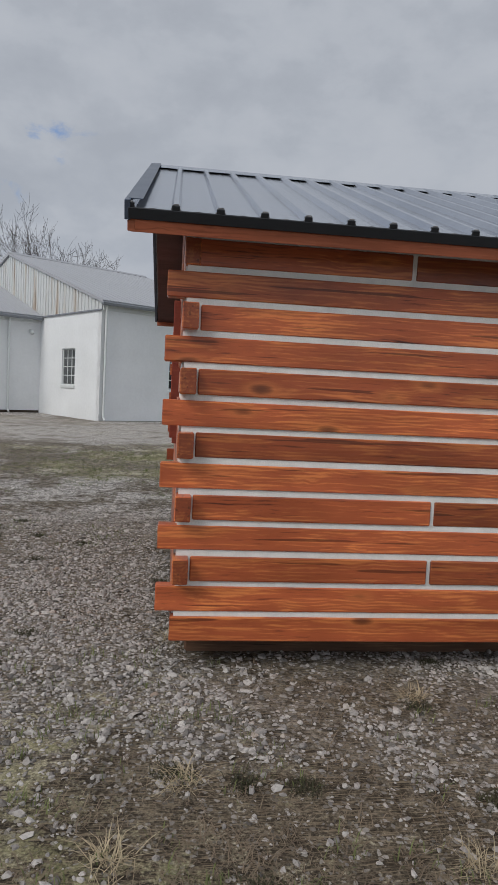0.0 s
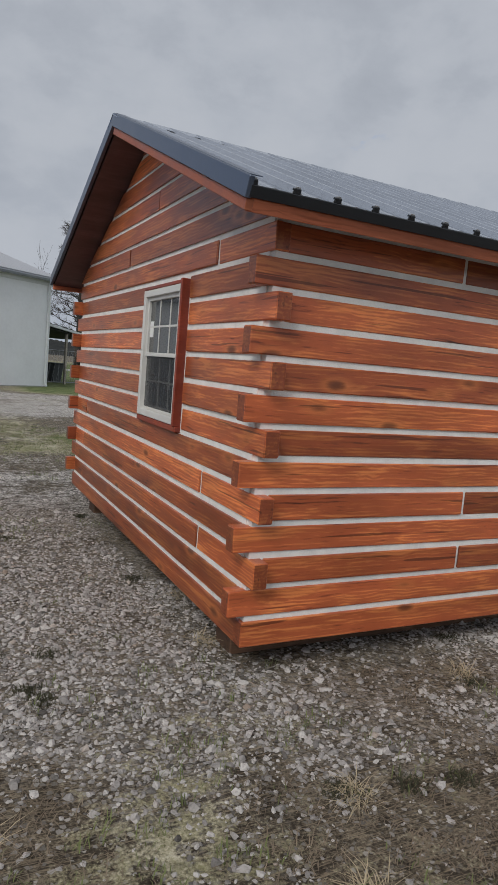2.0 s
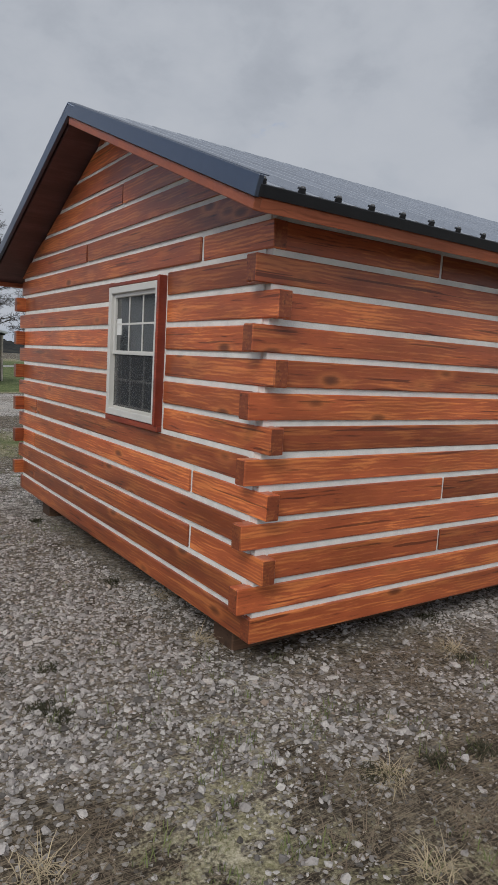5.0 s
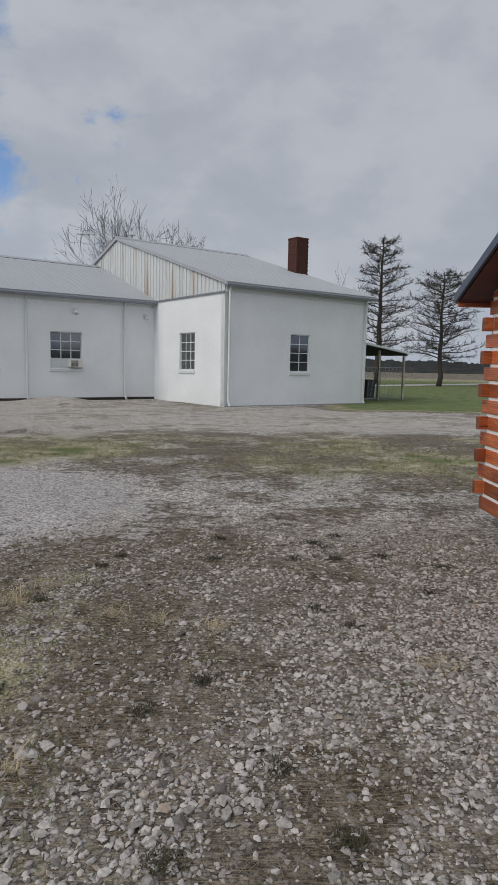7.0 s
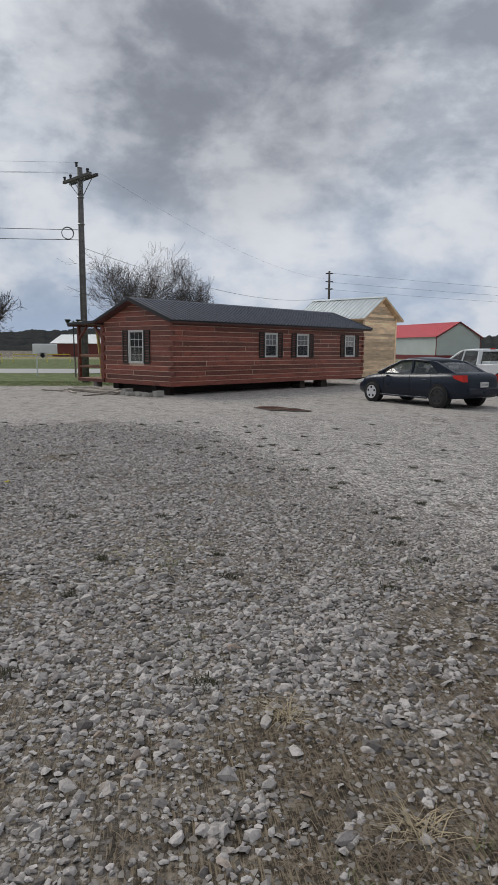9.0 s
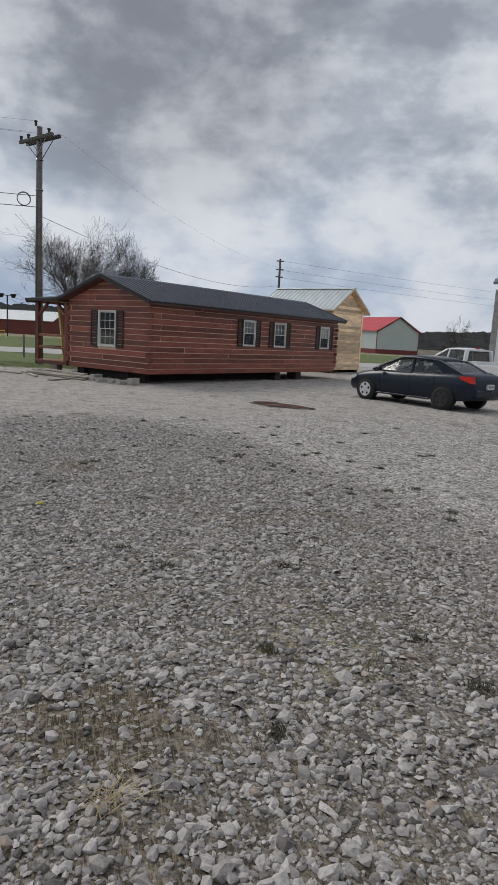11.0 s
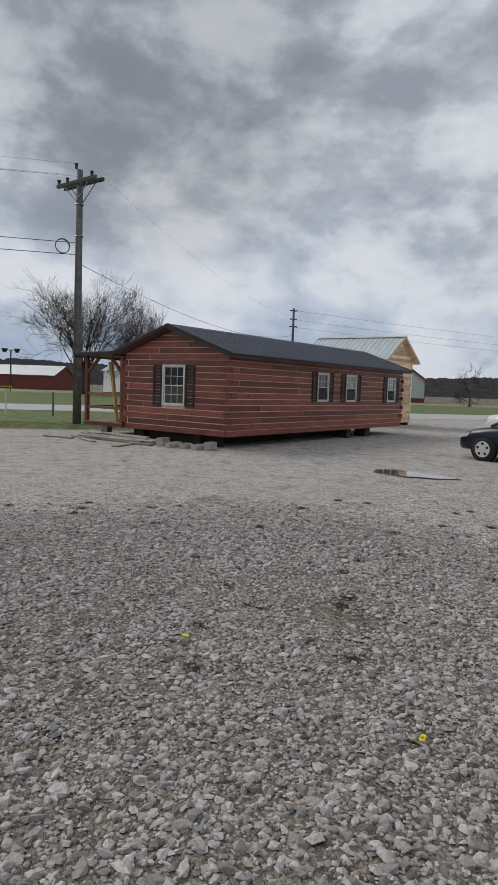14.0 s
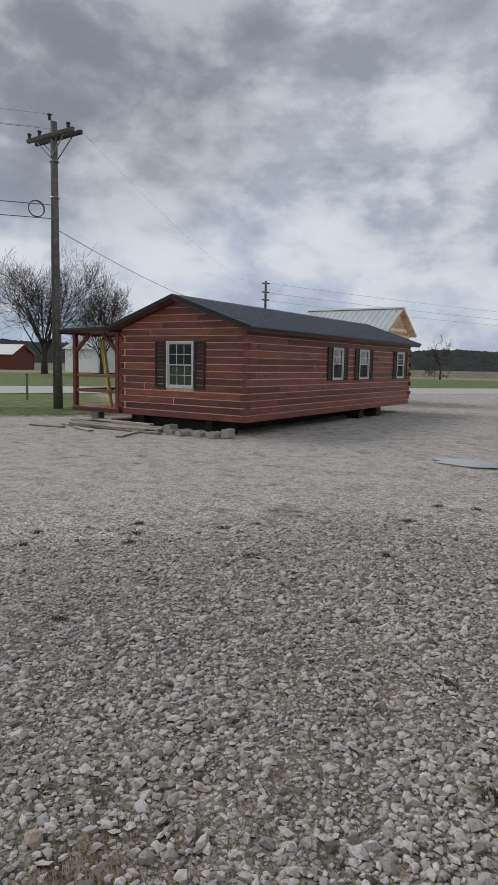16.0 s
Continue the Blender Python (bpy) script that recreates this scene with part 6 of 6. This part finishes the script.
# ---- bare trees ----
def bare_tree(m, name, label, height, spread, seed, style="round", twig_mat=None, buds=False, levels=5):
    rngt = random.Random(seed)
    root = thing(name, m, label, "tree")
    trunk, crown, bud = [], [], []

    def twist(d, amount):
        v = Vector((rngt.gauss(0, 1), rngt.gauss(0, 1), rngt.gauss(0, 1)))
        return (d + v * amount).normalized()

    def grow(p, d, ln, r, lev):
        pts, radii, q = [p], [r], p
        seg = 4 if lev < 2 else 3
        for i in range(seg):
            d = twist(d, 0.13 if lev else 0.05)
            d = (d + Vector((0, 0, 0.05 if style == "round" else 0.10))).normalized()
            q = q + d * ln / seg
            pts.append(q)
            radii.append(max(r * (1 - 0.62 * (i + 1) / seg), 0.00085 * height if style == "fan" else 0.013))
        (trunk if lev == 0 else crown).append(tube(pts, radii, 8 if lev == 0 else (5 if lev == 1 else 3), lev == 0))
        if lev >= levels:
            if buds:
                for _ in range(2):
                    c = q + Vector((rngt.gauss(0, 0.06), rngt.gauss(0, 0.06), rngt.gauss(0, 0.06)))
                    s = rngt.uniform(0.025, 0.05)
                    bud.append(([tuple(c + Vector(o) * s) for o in ((1, 0, 0), (-1, 0.3, 0), (0, 1, 0.4), (0, 0, 1))], [(0, 1, 2), (0, 3, 1), (1, 3, 2), (2, 3, 0)]))
            return
        kids = 7 if lev == 0 else (5 if lev == 1 else 4)
        for k in range(kids):
            t = rngt.uniform(0.45, 1.0) if lev == 0 else rngt.uniform(0.25, 1.0)
            i = min(int(t * seg), seg - 1)
            base = pts[i].lerp(pts[i + 1], t * seg - i)
            side_ = twist(d, 0.75 if lev == 0 else 0.6)
            grow(base, side_, ln * rngt.uniform(0.52, 0.78) * (1.0 if lev else spread), radii[i] * 0.55, lev + 1)
    if style == "round":
        grow(Vector((0, 0, 0)), Vector((0, 0, 1)), height * 0.40, height * 0.021, 0)
    elif style == "fan":
        trunk.append(tube([Vector((0, 0, 0)), Vector((0.1, 0, height * 0.14)), Vector((0, 0.1, height * 0.30))], [height * 0.03, height * 0.025, height * 0.018], 10))
        for k in range(15):
            a, lean_ = k * 2.4, 0.12 + 0.78 * ((k + 0.5) / 15) ** 0.7
            d = Vector((math.cos(a) * math.sin(lean_), math.sin(a) * math.sin(lean_), math.cos(lean_)))
            grow(Vector((0, 0, height * rngt.uniform(0.13, 0.3))), d, height * rngt.uniform(0.40, 0.5), height * 0.010, 2)
    else:
        pts = [Vector((0, 0, height * k / 10)) + Vector((rngt.gauss(0, 0.06), rngt.gauss(0, 0.06), 0)) for k in range(11)]
        pts[0] = Vector((0, 0, -0.1))
        trunk.append(tube(pts, [height * 0.024 * (1 - 0.92 * k / 10) + 0.02 for k in range(11)], 8))
        n = 64
        for k in range(n):
            t = 0.24 + 0.74 * k / n
            z = t * height
            a = k * 2.4 + rngt.uniform(-0.3, 0.3)
            reach = spread * (1.0 if t < 0.5 else 1.0 - 0.55 * (t - 0.5) / 0.5) * rngt.uniform(0.7, 1.05)
            d = Vector((math.cos(a), math.sin(a), 0.18)).normalized()
            p, pts2 = Vector((0, 0, z)), [Vector((0, 0, z))]
            for i in range(5):
                d = twist(d, 0.10)
                p = p + d * reach / 5
                pts2.append(p)
            crown.append(tube(pts2, [0.075 * (1 - t * 0.6) * (1 - i / 6) + 0.012 for i in range(6)], 4, False))
            for i in range(1, 6):
                for j in range(5):
                    d2 = twist(d + Vector((0, 0, 0.35)), 0.5)
                    q = pts2[i]
                    e = q + d2 * rngt.uniform(0.4, 0.9)
                    crown.append(tube([q, q.lerp(e, 0.5) + Vector((0, 0, 0.05)), e], [0.022, 0.016, 0.009], 3, False))
                    for _ in range(4):
                        d3 = twist(d2, 0.7)
                        s0 = q.lerp(e, rngt.uniform(0.3, 1.0))
                        crown.append(tube([s0, s0 + d3 * rngt.uniform(0.2, 0.5)], [0.012, 0.007], 3, False))
    top_z = max(v[2] for ch in trunk + crown for v in ch[0])
    reach_all = sorted(math.hypot(ch[0][-1][0], ch[0][-1][1]) for ch in crown)
    wide = reach_all[int(len(reach_all) * 0.94)]
    kz = height / top_z
    kx = (spread * height * 0.36 / wide) if style != "cypress" else kz
    resize = lambda chunks: [([(x * kx, y * kx, z * kz) for x, y, z in vv], ff) for vv, ff in chunks]
    trunk, crown, bud = resize(trunk), resize(crown), resize(bud)
    part("trunk", trunk, BARK if style != "cypress" else CYPRESS, root, smooth=True)
    part("crown", crown, twig_mat or TWIG, root)
    if bud:
        part("buds", bud, BUD, root, "small reddish spring buds")
    return root


bare_tree(Matrix.Translation((-93.2, -5.4, -0.1)), "tree", "bare spring tree with reddish buds behind the cabin", 16.7, 1.20, 4, "fan", None, True, 6)
bare_tree(Matrix.Translation((-90.9, 1.1, -0.1)), "tree", "slender bare tree behind the long cabin", 13.5, 0.87, 8, "fan", None, True, 6)
bare_tree(Matrix.Translation((-10.6, 57.5, -0.1)), "tree", "wide bare tree rising behind the hall roof", 17.6, 1.12, 15, "fan", None, False, 6)
bare_tree(Matrix.Translation((13.4, 70.6, -0.1)), "tree", "tall bare cypress with level branches on the lawn", 16.6, 3.9, 21, "cypress", CYPRESS)
bare_tree(Matrix.Translation((18.4, 64.3, -0.1)), "tree", "spreading bare cypress on the far lawn", 12.4, 4.4, 22, "cypress", CYPRESS)
bare_tree(Matrix.Translation((-73, -19.5, -0.1)), "tree", "bare tree standing across the road", 9.0, 0.9, 31, "round", None, False, 4)
bare_tree(Matrix.Translation((11, 98, -0.1)), "tree", "bare treetop far behind the hall", 17.5, 0.8, 33, "round", None, False, 4)
bare_tree(Matrix.Translation((-48, 44, -0.1)), "tree", "bare treetop behind the hall ridge", 11.5, 0.8, 35, "round", None, False, 4)
bare_tree(Matrix.Translation((-88, 47, -0.1)), "tree", "small bare tree beside the far field", 6.5, 0.9, 37, "round", None, False, 4)


# ---- far woods on low hills ----
def far_woods():
    rngh = np.random.RandomState(4)
    n = 2880
    ang = np.linspace(0, 2 * np.pi, n, endpoint=False)
    hill = 3.5 + 30 * np.clip(fbm(np.cos(ang) * 3 + 7, np.sin(ang) * 3 + 3, 41, 3) - 0.22, 0, 1)
    tops = hill + rngh.uniform(-0.35, 0.45, n) + 1.6 * (fbm(ang * 120, ang * 0 + 3.0, 43, 3) - 0.5)
    rows = []
    for rad, frac in ((330, -0.05), (345, 0.35), (370, 0.7), (400, 1.0), (430, 0.9)):
        z = tops * frac if frac < 1 else tops
        jitter = rngh.uniform(-0.8, 0.8, n) + 6 * (fbm(ang * 40, ang * 0 + rad, 47, 2) - 0.5)
        rows.append(np.stack([np.cos(ang) * (rad + jitter), np.sin(ang) * (rad + jitter), z], 1))
    v = np.concatenate(rows)
    q = []
    for k in range(4):
        i = np.arange(n)
        q.append(np.stack([k * n + i, k * n + (i + 1) % n, (k + 1) * n + (i + 1) % n, (k + 1) * n + i], 1))
    me = bpy.data.meshes.new("far_woods")
    fill_mesh(me, v, np.concatenate(q))
    me.shade_smooth()
    m, nn, b = material("hazy_woods", 1.0, 0, 0.0)
    co = nn.add("ShaderNodeTexCoord").outputs["Object"]
    f = nn.noise(co, 0.16, 7.0, 0.75)
    # the haze of distance is mixed into these muted grey tones
    nn.feed(b.inputs["Base Color"], nn.ramp(f, [(0.3, (0.026, 0.030, 0.033)), (0.55, (0.050, 0.051, 0.050)), (0.75, (0.085, 0.080, 0.070))]))
    me.materials.append(m)
    tagged(new("far_woods", me), "hazy leafless woods on low hills", "woods", kind="stuff")


far_woods()


# ---- loose stones, dry and green grass ----
def inside_cabins(x, y, pad=0.0):
    a = (x > 0.05 - pad) & (x < 7.4) & (y > 0.05 - pad) & (y < NEAR_W)
    return a


def scatter_stones():
    rs = np.random.RandomState(12)
    spots = []
    for x0, x1, y0, y1, dens in ((-7.2, 3.2, -3.2, 1.6, 2900), (-7.2, 0.0, 1.6, 5.0, 1900), (-18.0, -7.2, -9.5, 1.6, 2300), (-7.2, -4.0, -6.5, -3.2, 2300)):
        k = int((x1 - x0) * (y1 - y0) * dens)
        x, y = rs.uniform(x0, x1, k), rs.uniform(y0, y1, k)
        g, gr, fi, tr = fields(x, y)
        g = g + 0.75 * (fbm(x * 4.0, y * 4.0, 91, 4) - 0.5)
        keep = (rs.rand(k) < np.clip((g - 0.33) * 2.9, 0.10, 1.0) * (1 - fi) * (1 - 0.75 * tr) * (1 - 0.6 * np.clip(gr * 1.6, 0, 1)) * loose_cover(x, y)) & ~inside_cabins(x, y, -0.25)
        spots.append(np.stack([x[keep], y[keep]], 1))
    p = np.concatenate(spots)
    k = len(p)
    size = np.clip(np.exp(rs.normal(np.log(0.0098), 0.45, k)), 0.004, 0.031) * (1.08 - 0.28 * step(-7.0, -3.0, p[:, 0])) * (0.8 + 0.5 * fbm(p[:, 0] * 0.5, p[:, 1] * 0.5, 77))
    ph = (1 + 5 ** 0.5) / 2
    unit = np.array([(-1, ph, 0), (1, ph, 0), (-1, -ph, 0), (1, -ph, 0), (0, -1, ph), (0, 1, ph), (ph, 0, -1), (ph, 0, 1), (-ph, 0, -1), (-ph, 0, 1)]) / 1.7
    v = unit[None] * (1 + rs.uniform(-0.42, 0.25, (k, 10, 1))) + rs.uniform(-0.14, 0.14, (k, 10, 3))
    v *= np.stack([rs.uniform(0.75, 1.45, k), rs.uniform(0.7, 1.1, k), rs.uniform(0.42, 0.85, k)], 1)[:, None] * size[:, None, None]
    tilt, turn = rs.normal(0, 0.28, k), rs.uniform(0, 2 * np.pi, k)
    c, s = np.cos(tilt)[:, None], np.sin(tilt)[:, None]
    v = np.stack([v[..., 0], v[..., 1] * c - v[..., 2] * s, v[..., 1] * s + v[..., 2] * c], -1)
    c, s = np.cos(turn)[:, None], np.sin(turn)[:, None]
    v = np.stack([v[..., 0] * c - v[..., 1] * s, v[..., 0] * s + v[..., 1] * c, v[..., 2]], -1)
    ground_z = relief(p[:, 0], p[:, 1])
    v[..., 0] += p[:, 0:1]
    v[..., 1] += p[:, 1:2]
    v[..., 2] += (ground_z + size * 0.12)[:, None]
    faces = np.array([(0, 9, 5), (0, 5, 1), (0, 8, 9), (1, 5, 7), (5, 9, 4), (9, 8, 2), (3, 7, 4), (3, 4, 2), (3, 6, 7), (4, 7, 5), (2, 4, 9), (7, 6, 1)])
    q = (faces[None] + (np.arange(k) * 10)[:, None, None]).reshape(-1, 3)
    me = bpy.data.meshes.new("gravel")
    fill_mesh(me, v.reshape(-1, 3), q)
    me.shade_flat()
    me.materials.append(STONES)
    tagged(new("gravel", me), "loose crushed grey limestone over the lot", "gravel", kind="stuff")


def scatter_blades(name, label, mat, seed, areas, per, low, high, lean, width, need):
    rs = np.random.RandomState(seed)
    vs, roots = [], []
    for x0, x1, y0, y1, dens in areas:
        k = int((x1 - x0) * (y1 - y0) * dens)
        x, y = rs.uniform(x0, x1, k), rs.uniform(y0, y1, k)
        prob = need(x, y)
        ok = (rs.rand(k) < prob) & ~inside_cabins(x, y, -0.1)
        roots.append(np.stack([x[ok], y[ok]], 1))
    r = np.repeat(np.concatenate(roots), per, 0)
    k = len(r)
    r = r + rs.normal(0, 0.035, (k, 2))
    a = rs.uniform(0, 2 * np.pi, k)
    ln = rs.uniform(low, high, k)
    tip = np.clip(rs.normal(lean, 0.22, k), 0.02, 1.5)
    up_ = np.cos(tip) * ln
    out = np.sin(tip) * ln
    z0 = relief(r[:, 0], r[:, 1])
    d = np.stack([np.cos(a), np.sin(a)], 1)
    nrm = np.stack([-d[:, 1], d[:, 0]], 1) * (width * rs.uniform(0.6, 1.3, k))[:, None]
    base = np.column_stack([r, z0 - 0.004])
    midp = np.column_stack([r + d * (out * 0.45)[:, None], z0 + up_ * 0.7 + 0.006])
    tipp = np.column_stack([r + d * out[:, None], z0 + up_ * np.where(tip > 1.0, 0.55, 1.0) + 0.005])
    n3 = np.column_stack([nrm, np.zeros(k)])
    v = np.stack([base - n3, base + n3, midp + n3 * 0.8, midp - n3 * 0.8, tipp + n3 * 0.15, tipp - n3 * 0.15], 1)
    q = (np.array([(0, 1, 2, 3), (3, 2, 4, 5)])[None] + (np.arange(k) * 6)[:, None, None]).reshape(-1, 4)
    me = bpy.data.meshes.new(name)
    fill_mesh(me, v.reshape(-1, 3), q)
    me.materials.append(mat)
    tagged(new(name, me), label, "grass", kind="stuff")


scatter_stones()
near_area = [(-6.6, 2.8, -2.8, 2.4, 210), (-6.6, 0, 2.4, 5, 70), (-16, -5.0, -8.0, 0.5, 40)]
scatter_blades("dry_grass", "flattened dry straw-coloured grass between stones", THATCH, 3, near_area, 13, 0.03, 0.10, 1.50, 0.0017, lambda x, y: np.clip(0.85 - 1.5 * fields(x, y)[0], 0.0, 0.9) * (1 - fields(x, y)[2]))
scatter_blades("straw_tufts", "pale dead grass tufts splayed over the gravel", STRAW, 6, [(-6.6, 2.8, -2.8, 2.4, 3.4), (-9.5, -6.0, -6.0, 0.0, 0.5)], 80, 0.06, 0.19, 1.40, 0.0018, lambda x, y: np.clip(1.1 - 1.5 * fields(x, y)[0], 0.0, 0.9) * (1 - fields(x, y)[2]))
scatter_blades("green_grass", "short green grass sprouting through the gravel", GRASS, 4, [(-9.0, 3.4, -3.2, 12.0, 38), (-20, -9.0, -9.0, 2.0, 16), (-36, -31.5, -14, -4, 45)], 10, 0.02, 0.06, 0.75, 0.0022, lambda x, y: np.clip(fields(x, y)[1] * 2.3 - 0.36, 0.0, 1.0))

scatter_blades("weed_clumps", "small dark weed clumps matted between the stones", WEED, 8, [(-7.0, 2.6, -2.8, 4.0, 1.6), (-18.0, -6.0, -9.5, 1.5, 1.1)], 130, 0.015, 0.045, 1.15, 0.0026, lambda x, y: np.full_like(x, 0.75) * (1 - fields(x, y)[2]) * (1 - fields(x, y)[3]))


def dandelion(x, y, k):
    f = thing("dandelion", Matrix.Translation((x, y, float(relief(np.array([x]), np.array([y]))[0]))) @ Matrix.Scale(0.62, 4), "yellow dandelion with flat green leaves in gravel", "flower", "dandelions")
    rg = random.Random(k)
    part("stem", [tube([(0, 0, -0.01), (0.005, 0.004, 0.05)], 0.003, 5)], GRASS, f)
    for j in range(2 + k % 2):
        ox, oy = rg.uniform(-0.03, 0.03), rg.uniform(-0.03, 0.03)
        part("bloom", [tube([(ox, oy, 0.035), (ox, oy, 0.05), (ox, oy, 0.058)], [0.012, 0.026, 0.020], 12)], PETAL, f)
    for j in range(6):
        a = j * 1.05 + rg.uniform(-0.3, 0.3)
        ln = rg.uniform(0.07, 0.12)
        part("leaf", [([(0, 0, 0.004), (math.cos(a - 0.2) * ln * 0.6, math.sin(a - 0.2) * ln * 0.6, 0.02), (math.cos(a) * ln, math.sin(a) * ln, 0.012), (math.cos(a + 0.2) * ln * 0.6, math.sin(a + 0.2) * ln * 0.6, 0.02), (math.cos(a) * ln * 0.6, math.sin(a) * ln * 0.6, 0.012)], [(0, 1, 4), (1, 2, 4), (2, 3, 4), (3, 0, 4)])], GRASS, f)


for k, (x, y) in enumerate(((-12.96, -5.91), (-11.48, -4.99), (-10.4, -7.2), (-4.9, -1.55), (-6.3, -0.2), (-5.0, 2.9))):
    dandelion(x, y, k)
